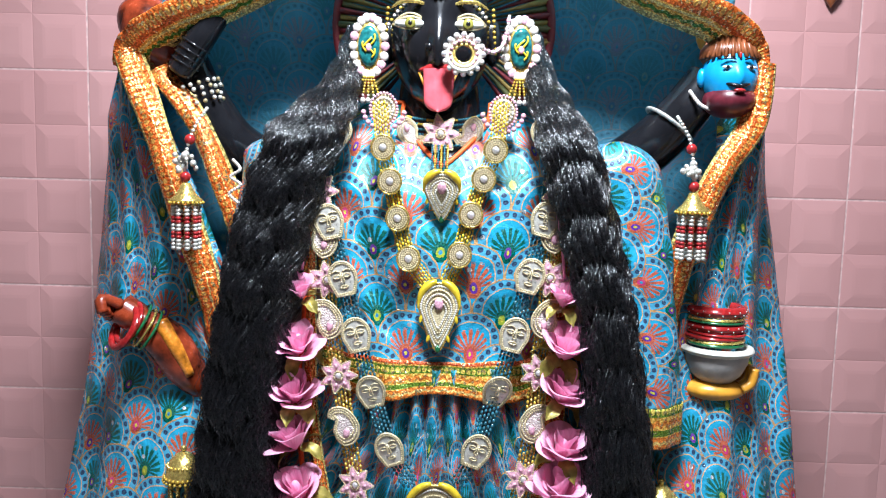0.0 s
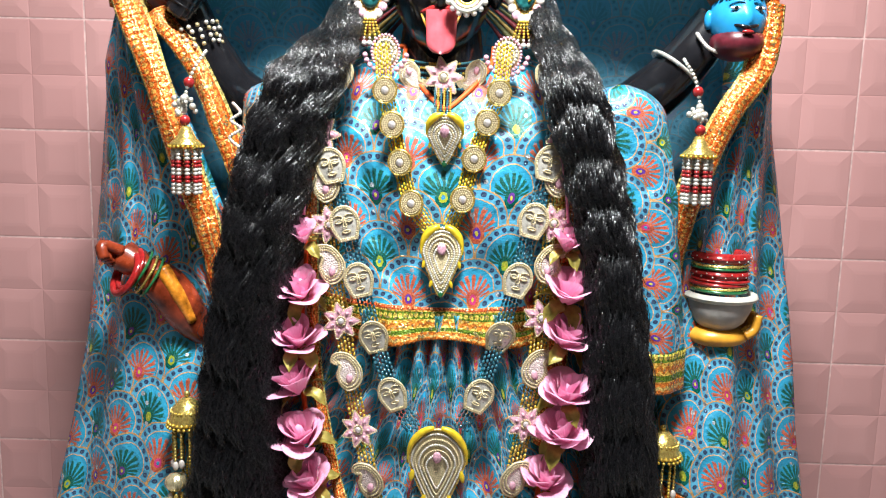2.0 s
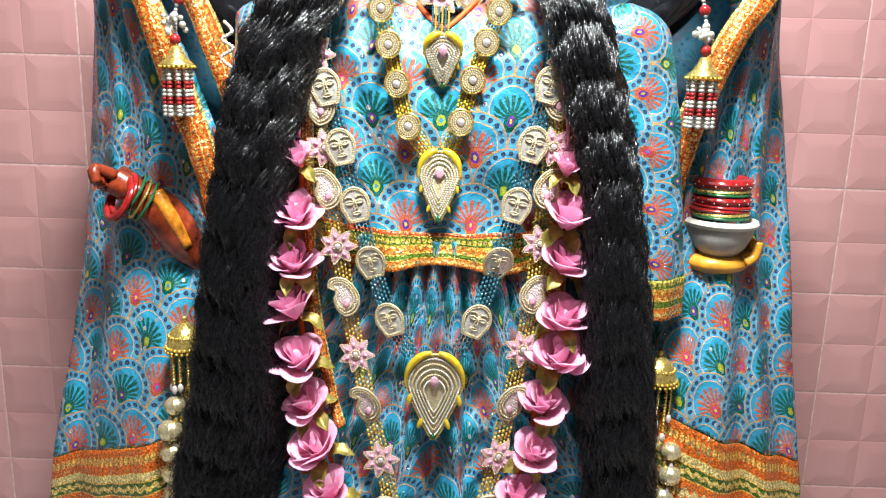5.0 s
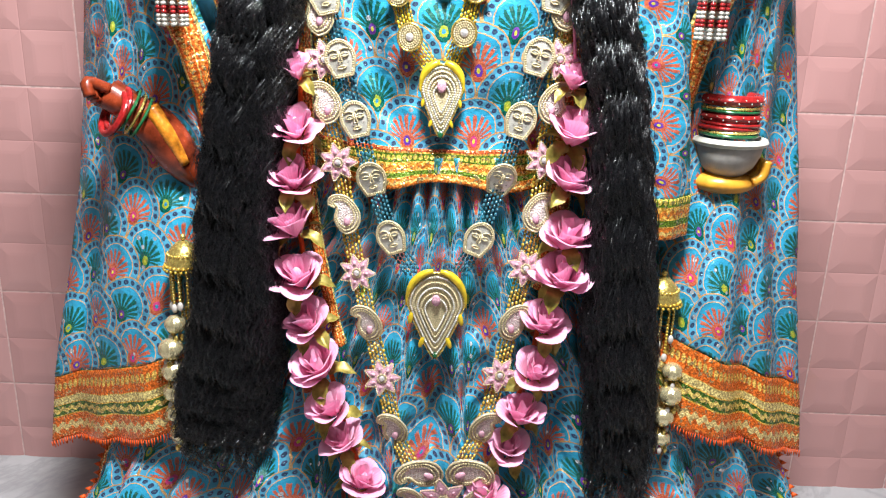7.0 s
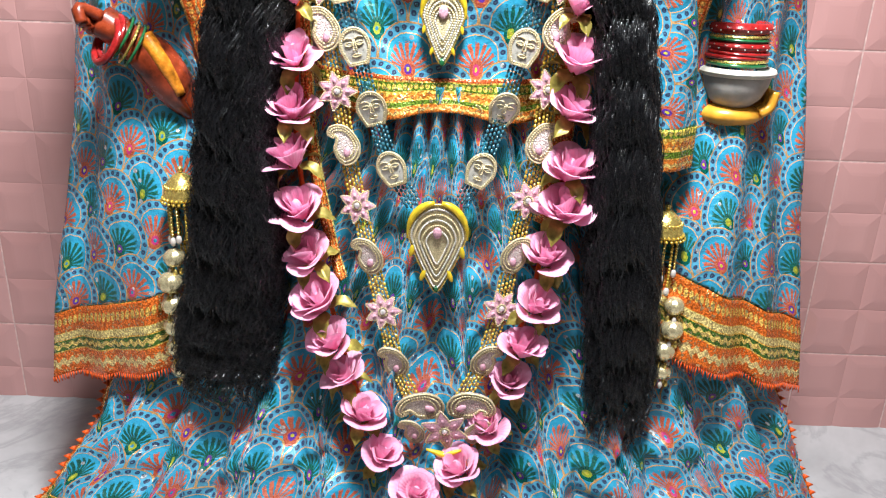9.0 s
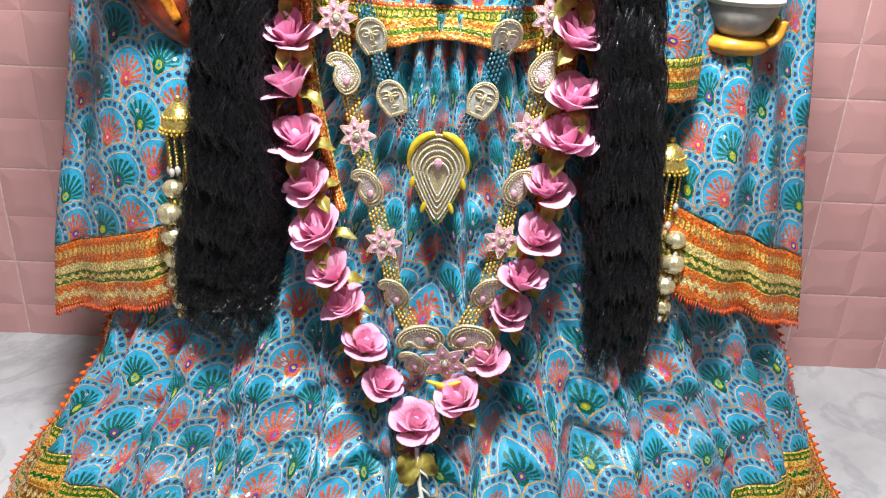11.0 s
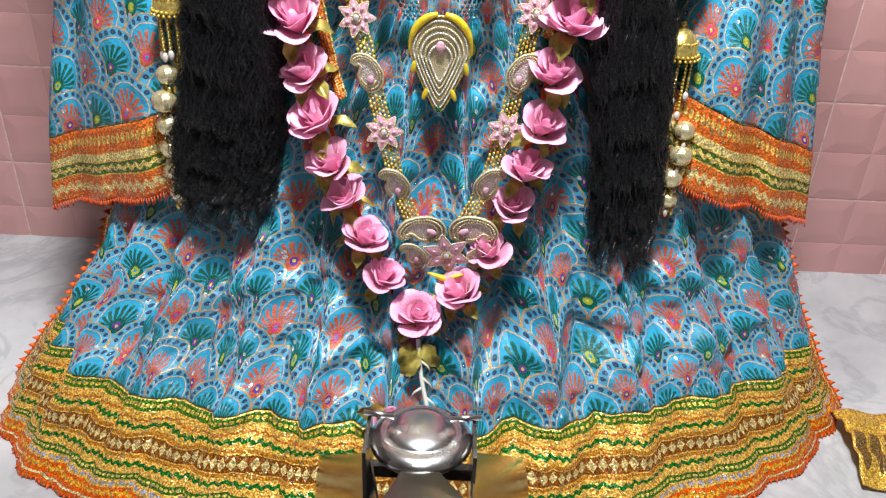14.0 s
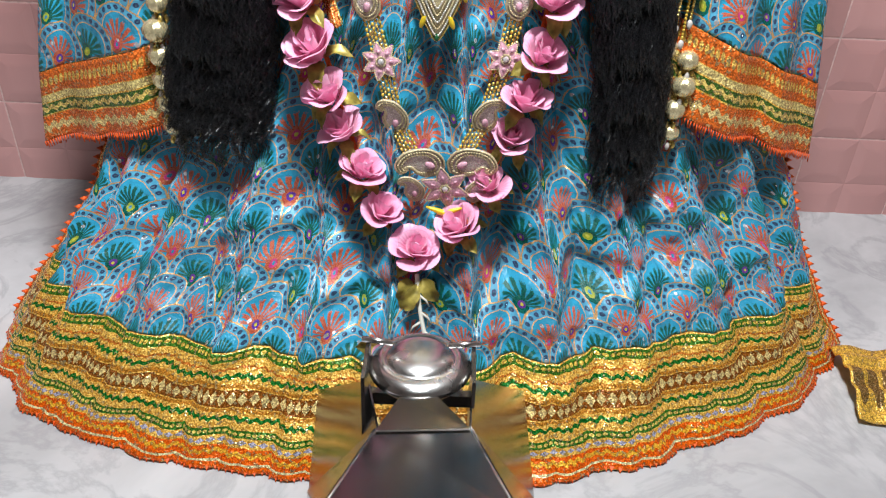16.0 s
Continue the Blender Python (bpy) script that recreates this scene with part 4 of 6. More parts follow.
# ---------------------------------------------------------------- hair
def lock(path, widths, count, seed, name):
    """A long crimped tress: a dark core and many waved strands."""
    rnd = random.Random(seed)
    core, n = Geo(), 60
    P = curve_pts(path, n)
    W = [float(np.interp(k / n, np.linspace(0, 1, len(widths)), widths)) for k in range(n + 1)]

    def fn(s, t):
        i = int(round(t * n))
        a = 2 * math.pi * s
        r = 0.80 + 0.05 * math.sin(5 * a + 9 * t) + 0.04 * math.sin(11 * a - 7 * t)
        taper = 1.0 if t < 0.86 else max(0.15, 1 - (t - 0.86) / 0.16)
        return P[i] + Vector((W[i] * r * math.cos(a) * taper, 0.015 * r * math.sin(a) * taper, 0))
    core.grid(40, n, fn, HAIR_CORE, close_u=True)
    tress = thing("hair_tress", "long black crimped hair of a wig over the shoulder", "hair", tuple(P[-1]), "hair tresses")
    part("core", core, tress)
    data = bpy.data.curves.new("wavy_hair", "CURVE")
    data.dimensions, data.bevel_depth, data.bevel_resolution, data.resolution_u = "3D", 0.00030, 0, 1
    m = 74
    clumps = 84
    shift = rnd.uniform(0, 6.28)
    for c in range(clumps):
        ac = math.pi * (0.97 + 1.06 * c / (clumps - 1)) + rnd.uniform(-0.08, 0.08)
        rc = rnd.uniform(0.88, 1.10)
        phc = 1.0 * math.sin(2.1 * ac + shift) + 0.5 * math.sin(6.3 * ac) + rnd.uniform(-0.55, 0.55)
        ampc = rnd.uniform(0.0036, 0.0078)
        endc = rnd.uniform(0.87, 1.03)
        driftc = rnd.uniform(-0.16, 0.16)
        frq = 92.0 * rnd.uniform(0.985, 1.015)
        for k in range(count // clumps):
            stray = rnd.random() < 0.17
            da, dr = rnd.gauss(0, 0.060), rnd.gauss(0, 0.060)
            ph = phc + rnd.gauss(0, 0.24 if not stray else 1.1)
            amp = ampc * rnd.uniform(0.8, 1.2)
            end = min(1.04, endc * rnd.uniform(0.93, 1.04))
            sp = data.splines.new("POLY")
            sp.points.add(m)
            co = []
            for q in range(m + 1):
                t = q / m * end
                x = min(t, 0.9999) * n
                i = int(x)
                p = P[i].lerp(P[i + 1], x - i)
                w = W[i] + (W[i + 1] - W[i]) * (x - i)
                b = ac + da + driftc * math.sin(3 * t + c)
                loose = 1 + (0.42 * t * t * (0.5 + rnd.random() * 0.02) if stray else 0.0)
                g0 = min(1, 0.45 + t * 1.6) * (1 + 0.35 * t)
                wv = math.sin(frq * t + ph + 1.1 * t * math.sin(6 * t + 2.1 * c)) * amp * g0
                tip = 1.0 if t < 0.88 else 1 - 0.10 * (t - 0.88) / 0.14 * (0.4 + 0.6 * abs(math.sin(c * 2.7)))
                rr = (rc + dr) * loose * tip
                low = -0.03 * max(0.0, t - 1.0) / 0.04
                co += [p.x + w * rr * math.cos(b) + wv * 0.55 + 0.0012 * math.sin(40 * t + c), p.y + 0.020 * rr * math.sin(b) + wv * 0.9, p.z + low + 0.004 * math.sin(c * 5.1) * t, 1.0]
            sp.points.foreach_set("co", co)
    data.materials.append(HAIR)
    ob = new("wavy_hair", data)
    ob.parent = tress
    ob.matrix_parent_inverse = tress.matrix_basis.inverted()
    tagged(ob, kind="stuff")
    return tress


lock([(-0.122, -0.285, 0.895), (-0.128, -0.335, 0.842), (-0.151, -0.398, 0.788), (-0.178, -0.408, 0.710), (-0.194, -0.410, 0.630), (-0.209, -0.408, 0.530), (-0.212, -0.406, 0.430), (-0.228, -0.400, 0.340), (-0.234, -0.402, 0.285)],
     [0.008, 0.014, 0.029, 0.028, 0.028, 0.028, 0.036, 0.040, 0.040], 2300, 3, "left")
lock([(0.050, -0.285, 0.895), (0.059, -0.335, 0.842), (0.077, -0.398, 0.784), (0.099, -0.408, 0.705), (0.118, -0.410, 0.630), (0.130, -0.408, 0.530), (0.139, -0.404, 0.425), (0.150, -0.396, 0.330), (0.154, -0.394, 0.252)],
     [0.008, 0.013, 0.022, 0.022, 0.020, 0.024, 0.028, 0.027, 0.026], 1850, 5, "right")


# ---------------------------------------------------------------- what lies on the garments
def front(x, z):
    """The cloth's front face at (x, z)."""
    if z > 0.55:
        w, d = lerp(BL_W, z), lerp(BL_D, z)
        c = math.sqrt(max(0.0, 1 - min(0.98, abs(x + 0.028) / w) ** 2))
        return min(-0.268 - d * c ** 0.8, -0.384 + 0.10 * max(0.0, z - 0.74))
    w, d = lerp(SK_WR if x > -0.02 else SK_WL, z), lerp(SK_D, z)
    sn = max(-0.98, min(0.98, (x + 0.02) / w))
    k = min(1.0, w / 0.45) ** 2
    if sn > 0:
        return min(-0.388, -0.290 - d * math.sqrt(1 - sn * sn) + 0.045 * sn * k - 0.011)
    return min(-0.388, -0.290 - d * (1 - sn * sn) ** (0.5 - 0.21 * k * max(0.0, min(1.0, (0.28 - z) / 0.10))) - 0.011)


def lay(pts, off):
    return [(x, front(x, z) - off, z) for x, z in pts]


def strands(pts, count, pitch, r, mats, step, off=0.006):
    """Several rows of beads side by side along a line on the cloth."""
    g = Geo()
    line = curve_pts(lay(pts, off), 60)
    ln = [0.0]
    for a, b in zip(line, line[1:]):
        ln.append(ln[-1] + (b - a).length)
    n = max(2, int(ln[-1] / step))
    half = ln[-1] / n * 0.49
    for c in range(count):
        mat = mats[c % len(mats)]
        for k in range(n):
            d = (k + 0.5 * (c % 2)) / n * ln[-1]
            i = min(59, max(0, int(np.searchsorted(ln, d)) - 1))
            t = (d - ln[i]) / max(1e-6, ln[i + 1] - ln[i])
            p = line[i].lerp(line[i + 1], t)
            tan = (line[i + 1] - line[i]).normalized()
            side = tan.cross(Vector((0, 1, 0))).normalized()
            w = (c - (count - 1) / 2) * pitch
            g.ball(p + side * w + Vector((0, 0.0012 * math.sin(k * 1.7 + c) + abs(w) * 0.15, 0)), (r * 0.85, r * 0.85, half), mat, 6, 4, tan.to_track_quat("Z", "Y").to_matrix())
    return g


def ringed(outline, inset):
    n = len(outline)
    cx, cz = sum(p[0] for p in outline) / n, sum(p[1] for p in outline) / n
    return [(cx + (x - cx) * inset, cz + (z - cz) * inset) for x, z in outline]


def bead_row(g, outline, inset, y, r, mat, step):
    o = ringed(outline, inset)
    n = len(o)
    acc = 0.0
    for k in range(n):
        (x0, z0), (x1, z1) = o[k], o[(k + 1) % n]
        d = math.hypot(x1 - x0, z1 - z0)
        while acc < d:
            t = acc / d
            g.ball((x0 + (x1 - x0) * t, y, z0 + (z1 - z0) * t), r, mat, 6, 4)
            acc += step
        acc -= d


def rim(g, outline, y, r, mat, inset=1.0):
    o = ringed(outline, inset)
    g.tube([(x, y, z) for x, z in o + [o[0], ]], r, mat, 5, False)


def circle(rx, rz, n=28):
    return [(rx * math.cos(6.2832 * k / n), rz * math.sin(6.2832 * k / n)) for k in range(n)]


def drop_shape(w, h, n=36):
    """A drop, broad above and pointed below, centred on its broad part."""
    out = []
    for k in range(n):
        a = 6.2832 * k / n + 1.5708
        x, z = math.cos(a), math.sin(a)
        low = max(0.0, -z)
        out.append((w / 2 * x * (1 - 0.62 * low), (h * 0.36) * z if z > 0 else h * 0.64 * z))
    return out


def paisley_shape(w, h, n=36):
    """A round body whose tail curls over to one side at the top."""
    spine = curve_pts([(0.04 * w, 0, -0.44 * h), (0.05 * w, 0, -0.12 * h), (-0.02 * w, 0, 0.18 * h), (-0.24 * w, 0, 0.42 * h), (-0.55 * w, 0, 0.44 * h), (-0.66 * w, 0, 0.28 * h)], n // 2)
    one, two = [], []
    for k, p in enumerate(spine):
        t = k / (n // 2)
        d = (spine[min(k + 1, n // 2)] - spine[max(k - 1, 0)]).normalized()
        r = w * float(np.interp(t, (0, 0.08, 0.2, 0.34, 0.5, 0.68, 0.85, 1.0), (0.02, 0.30, 0.46, 0.46, 0.33, 0.19, 0.12, 0.05)))
        one.append((p.x + d.z * r, p.z - d.x * r))
        two.append((p.x - d.z * r, p.z + d.x * r))
    return one + two[::-1]


def arch_shape(w, h, n=36):
    """A horseshoe: round above, drawn in to a short flat foot."""
    out = []
    for k in range(n):
        a = 6.2832 * k / n
        x, z = math.cos(a), math.sin(a)
        if z > -0.15:
            out.append((w / 2 * x, h / 2 * z))
        else:
            q = min(1.0, (-z - 0.15) / 0.62)
            side = 1 if x > 0 else -1
            wide = 0.99 - 0.36 * q if q < 1 else 0.63 * abs(x) / 0.64
            out.append((w / 2 * wide * side, h / 2 * max(-1.0, -0.15 - 0.85 * q)))
    return out


def mesh_round():
    g, o = Geo(), circle(0.0104, 0.0112)
    # plate darker than the beads, so the gaps between rows stand out
    g.plate(o, 0.0, -0.0030, ZARI_DARK)
    rim(g, o, -0.0024, 0.0011, GOLD)
    for i in (0.82, 0.64, 0.48):
        bead_row(g, o, i, -0.0032, 0.0009, PALE_GOLD, 0.0019)
    g.ball((0, -0.0034, 0), (0.0036, 0.0022, 0.0036), CLEAR_STONE, 8, 5)
    return g.mesh("round_medallion")


def mesh_oval():
    g, o = Geo(), arch_shape(0.0262, 0.0315)
    g.plate(o, 0.0, -0.0026, SILVER, 0.90)
    rim(g, o, -0.0024, 0.0012, PALE_GOLD)
    bead_row(g, o, 0.90, -0.0030, 0.0010, PALE_GOLD, 0.0020)
    for sx in (-1, 1):
        g.ball((sx * 0.0047, -0.0030, 0.0024), (0.0030, 0.0008, 0.0013), WHITE, 8, 5)
        for b in (1, -1):
            g.tube([(sx * (0.0047 + 0.0036 * q), -0.0036, 0.0024 + b * 0.0017 * (1 - q * q)) for q in np.linspace(-1, 1, 7)], 0.0006, PALE_GOLD, 4)
        g.tube([(sx * (0.0012 + 0.0078 * q), -0.0034, 0.0062 + 0.0018 * math.sin(3 * q)) for q in np.linspace(0, 1, 6)], 0.0006, PALE_GOLD, 4)
        g.tube([(sx * 0.0007, -0.0036, 0.0058), (sx * 0.0009, -0.0040, 0.001), (sx * 0.0019, -0.0042, -0.0026), (0, -0.0044, -0.0034)], 0.0006, PALE_GOLD, 5)
    for b in (1, -1):
        g.tube([(q * 0.0040, -0.0036, -0.0078 + b * 0.0013 * (1 - q * q)) for q in np.linspace(-1, 1, 7)], 0.0006, PALE_GOLD, 5)
    return g.mesh("oval_medallion")


def mesh_star(petals=7, r=0.0165):
    g = Geo()
    for k in range(petals):
        a = 6.2832 * k / petals + 0.2
        t = Matrix.Rotation(-a, 3, "Y")
        o = []
        for x, z in drop_shape(r * 0.62, r * 0.95, 16):
            v = t @ Vector((x, 0, -z + r * 0.46))
            o.append((v.x, v.z))
        g.plate(o, 0.0, -0.0022, PINK_STONE, 0.6)
        bead_row(g, o, 1.0, -0.0016, 0.0008, PALE_GOLD, 0.0017)
        v = t @ Vector((0, 0, r * 0.55))
        g.ball((v.x, -0.0026, v.z), (0.0016, 0.0012, 0.0022), PINK_STONE, 6, 4, t)
    g.ball((0, -0.0034, 0), (0.0030, 0.0020, 0.0030), CLEAR_STONE, 8, 5)
    bead_row(g, circle(0.0042, 0.0042, 14), 1.0, -0.003, 0.0009, PALE_GOLD, 0.0019)
    return g.mesh("flower_medallion")


def mesh_paisley(w=0.024, h=0.033):
    g, o = Geo(), paisley_shape(w, h)
    g.plate(o, 0.0, -0.0028, CRYSTAL_PAVE, 0.75)
    rim(g, o, -0.0024, 0.0010, PALE_GOLD)
    for i in (0.86, 0.70):
        bead_row(g, o, i, -0.0031, 0.0010, PALE_GOLD, 0.0020)
    g.ball((0.001, -0.0034, -0.003), (0.0030, 0.0018, 0.0046), PINK_STONE, 8, 5)
    return g.mesh("paisley_medallion")


def geo_pendant(w, h):
    g, o = Geo(), drop_shape(w, h)
    g.plate(o, 0.0, -0.0040, PALE_GOLD, 0.85)
    rim(g, o, -0.0032, 0.0012, GOLD)
    for k, i in enumerate((0.90, 0.77, 0.64, 0.51, 0.38)):
        bead_row(g, o, i, -0.0044 - 0.0003 * k, 0.0011, PALE_GOLD if k % 2 else SILVER, 0.0021)
    g.ball((0, -0.0060, h * 0.06), (0.0042, 0.0022, 0.0058), PINK_STONE, 10, 6)
    g.ball((0, -0.0040, -h * 0.60), (0.0026, 0.0018, 0.0036), GREEN_GLASS, 8, 5)
    return g


def geo_foil(w, h, sx):
    """Yellow foil hoods and small leaves along one edge of a pendant."""
    g = Geo()
    g.tube([(sx * w * 0.50 * math.cos(a) * 1.04, -0.0035, h * 0.36 * math.sin(a) * 1.06) for a in np.linspace(1.45, -0.05, 12)], lambda t: 0.0010 + 0.0028 * math.sin(math.pi * min(1, t + 0.12)), YELLOW, 6)
    return g


def geo_leaflet(s):
    g = Geo()
    g.ball((0, -0.0035, 0), (0.0024 * s, 0.0014 * s, 0.0062 * s), YELLOW, 8, 6)
    return g


ROUND, OVAL, STAR, PAISLEY = mesh_round(), mesh_oval(), mesh_star(), mesh_paisley()
LEAFLET = geo_leaflet(1.0).mesh("foil_leaf")


def put(name, mesh, parent, x, z, off=0.006, turn=0.0, scale=1.0, flip=1, y=None):
    ob = new(name, mesh)
    ob.parent = parent
    ob.matrix_parent_inverse = parent.matrix_basis.inverted()
    yy = front(x, z) - off if y is None else y
    slope = 0.0
    if y is None:
        slope = math.degrees(math.atan2(front(x, z - 0.01) - front(x, z + 0.01), 0.02))
        slope = max(-25, min(25, slope))
    yaw = 0.0 if y is not None else max(-28, min(28, math.degrees(math.atan2(front(x + 0.01, z) - front(x - 0.01, z), 0.02))))
    ob.matrix_basis = pose(x, yy, z, 0, 0, yaw) @ pose(0, 0, 0, -slope, turn, 0) @ Matrix.Diagonal((scale * flip, scale, scale, 1))
    return ob


def pendant(parent, x, z, w, h, leaves, off=0.010):
    p = put("pendant", geo_pendant(w, h).mesh("pendant"), parent, x, z, off)
    tagged(p, "drop-shaped bead pendant with yellow foil leaves")
    for sx in (-1, 1):
        f = put("foil_hood", geo_foil(w, h, sx).mesh("foil_hood"), p, 0, 0, y=0)
        f.matrix_parent_inverse = Matrix()
        for lx, lz, tilt in leaves:
            q = new("foil_leaf", LEAFLET)
            q.parent = p
            q.matrix_basis = pose(sx * lx * w, -0.001, lz * h, 0, sx * tilt, 0) @ Matrix.Diagonal((w / 0.05, w / 0.05, w / 0.05, 1))
    return p


LEAVES = [(0.44, -0.16, -12), (0.24, -0.44, -20)]

# the veil's sequined edge, tucked beside the necklaces
part("front_edge", ribbon(lay([(-0.158, 0.72), (-0.157, 0.62), (-0.153, 0.52), (-0.138, 0.43), (-0.126, 0.39)], 0.001), 0.012, SASH, 90, 0.0, 0.001, -1), veil, "hanging orange and gold edge", 0.0015)
part("front_edge", ribbon(lay([(0.088, 0.72), (0.088, 0.62), (0.086, 0.52), (0.076, 0.45)], 0.001), 0.020, SASH, 90, 0.0, 0.001, 1), veil, "hanging orange and gold edge", 0.0015)

# gold necklace with round medallions
neck_gold = thing("necklace", "gold bead necklace with round medallions and drop pendant", "necklace", (-0.032, -0.4, 0.6), "necklaces")
for sx, pts in ((-1, [(-0.090, 0.815), (-0.086, 0.775), (-0.079, 0.745), (-0.071, 0.712), (-0.060, 0.676), (-0.042, 0.652)]), (1, [(0.020, 0.817), (0.015, 0.775), (0.005, 0.749), (-0.006, 0.717), (-0.015, 0.681), (-0.026, 0.652)])):
    part("bead_strand", strands(pts, 6, 0.0025, 0.0014, (YELLOW, GOLD_BEAD), 0.0040, 0.005), neck_gold, "yellow-gold bead strands")
    for x, z in pts[1:5]:
        put("medallion", ROUND, neck_gold, x, z, 0.009)
pendant(neck_gold, -0.032, 0.632, 0.036, 0.062, LEAVES, 0.009)

# dark necklace with oval medallions
neck_dark = thing("necklace", "dark teal bead necklace with pale oval medallions", "necklace", (-0.032, -0.4, 0.45), "necklaces")
LD = [(-0.128, 0.800), (-0.136, 0.755), (-0.132, 0.708), (-0.119, 0.657), (-0.106, 0.606), (-0.092, 0.554), (-0.073, 0.503), (-0.052, 0.468)]
RD = [(0.060, 0.803), (0.066, 0.760), (0.061, 0.715), (0.049, 0.664), (0.037, 0.610), (0.023, 0.558), (0.005, 0.505), (-0.012, 0.470)]
for sx, pts in ((-1, LD), (1, RD)):
    part("bead_strand", strands(pts, 5, 0.0032, 0.0017, (DARK_BEAD,), 0.0042, 0.013), neck_dark, "dark teal bead strands")
    for k, (x, z) in enumerate(pts[2:7]):
        put("medallion", OVAL, neck_dark, x, z, 0.016, sx * (14 if k < 4 else 22), 0.97)
    put("medallion", OVAL, neck_dark, pts[0][0] + sx * -0.003, pts[0][1] - 0.012, 0.010, sx * -25, 0.8)
pendant(neck_dark, -0.031, 0.443, 0.052, 0.088, LEAVES, 0.014)

# long necklace with flowers and paisleys
neck_long = thing("necklace", "long gold bead necklace with pink flowers and paisleys", "necklace", (-0.03, -0.42, 0.27), "necklaces")
LL = [(-0.128, 0.815), (-0.146, 0.770), (-0.141, 0.735), (-0.137, 0.690), (-0.133, 0.655), (-0.131, 0.616), (-0.122, 0.567), (-0.114, 0.518), (-0.104, 0.466), (-0.092, 0.418), (-0.079, 0.369), (-0.066, 0.319), (-0.048, 0.282)]
RL = [(0.062, 0.815), (0.078, 0.775), (0.073, 0.740), (0.070, 0.700), (0.067, 0.662), (0.064, 0.622), (0.060, 0.575), (0.056, 0.526), (0.049, 0.476), (0.039, 0.423), (0.030, 0.375), (0.016, 0.322), (-0.004, 0.285)]
for sx, pts in ((-1, LL), (1, RL)):
    part("bead_strand", strands(pts, 5, 0.0032, 0.0018, (GOLD_BEAD, GOLD), 0.0042, 0.011), neck_long, "gold bead strands")
    for k, (x, z) in enumerate(pts[2:12]):
        if k % 2:
            put("paisley_medallion", PAISLEY, neck_long, x, z, 0.014, sx * -6, 1.02, -sx)
        else:
            put("flower_medallion", STAR, neck_long, x, z, 0.014, 25 * k, 1.0)
bow = part("centrepiece", Geo(), neck_long, "jewelled centrepiece of paisleys and a flower")
bow.data = mesh_star(6, 0.022)
bow.matrix_parent_inverse = neck_long.matrix_basis.inverted()
bow.matrix_basis = pose(-0.018, front(-0.018, 0.259) - 0.014, 0.259, 8)
for sx, x, z, turn, size in ((-1, -0.037, 0.281, 52, 1.25), (1, 0.001, 0.282, 52, 1.25), (-1, -0.047, 0.254, 0, 0.85), (1, 0.011, 0.254, 0, 0.85)):
    put("paisley_medallion", PAISLEY, neck_long, x, z, 0.013 if size > 1 else 0.011, sx * turn, size, -sx)
g = Geo()
g.tube([(-0.018 + 0.017 * q, front(-0.018, 0.236) - 0.012, 0.234 + 0.006 * abs(q)) for q in np.linspace(-1, 1, 9)], lambda t: 0.0010 + 0.0022 * math.sin(math.pi * t), YELLOW, 6)
part("foil_bar", g, neck_long, "yellow foil bar")

# choker
choker = thing("choker", "black and gold bead choker with flower and paisley medallions", "necklace", (-0.036, -0.37, 0.79))
g = Geo()
for r in range(6):
    z0 = 0.818 - 0.0048 * r
    for k in range(46):
        a = -1.25 + 2.5 * k / 45
        g.ball((-0.037 + (0.046 + 0.0018 * r) * math.sin(a), -0.284 - (0.058 + 0.003 * r) * math.cos(a), z0 - 0.016 * math.cos(a)), 0.0016, DARK_BEAD if (k // 3 + r) % 3 else GOLD_BEAD, 6, 4)
part("bead_strand", g, choker, "rows of dark beads")
put("flower_medallion", STAR, choker, -0.035, 0.789, y=-0.366, scale=1.05)
put("paisley_medallion", PAISLEY, choker, -0.066, 0.792, y=-0.350, turn=170, scale=0.85)
put("paisley_medallion", PAISLEY, choker, -0.006, 0.794, y=-0.350, turn=190, scale=0.85, flip=-1)
g = Geo()
for c in range(6):
    for k in range(11):
        g.ball((-0.042 + 0.0028 * c, -0.374 - 0.0012 * k, 0.778 - 0.0022 * k), 0.0012, GOLD_BEAD if c % 2 else DARK_BEAD, 6, 4)
part("bead_fringe", g, choker, "hanging bead fringe")
pendant(choker, -0.032, 0.739, 0.031, 0.046, [(0.42, -0.22, -15)], 0.008)

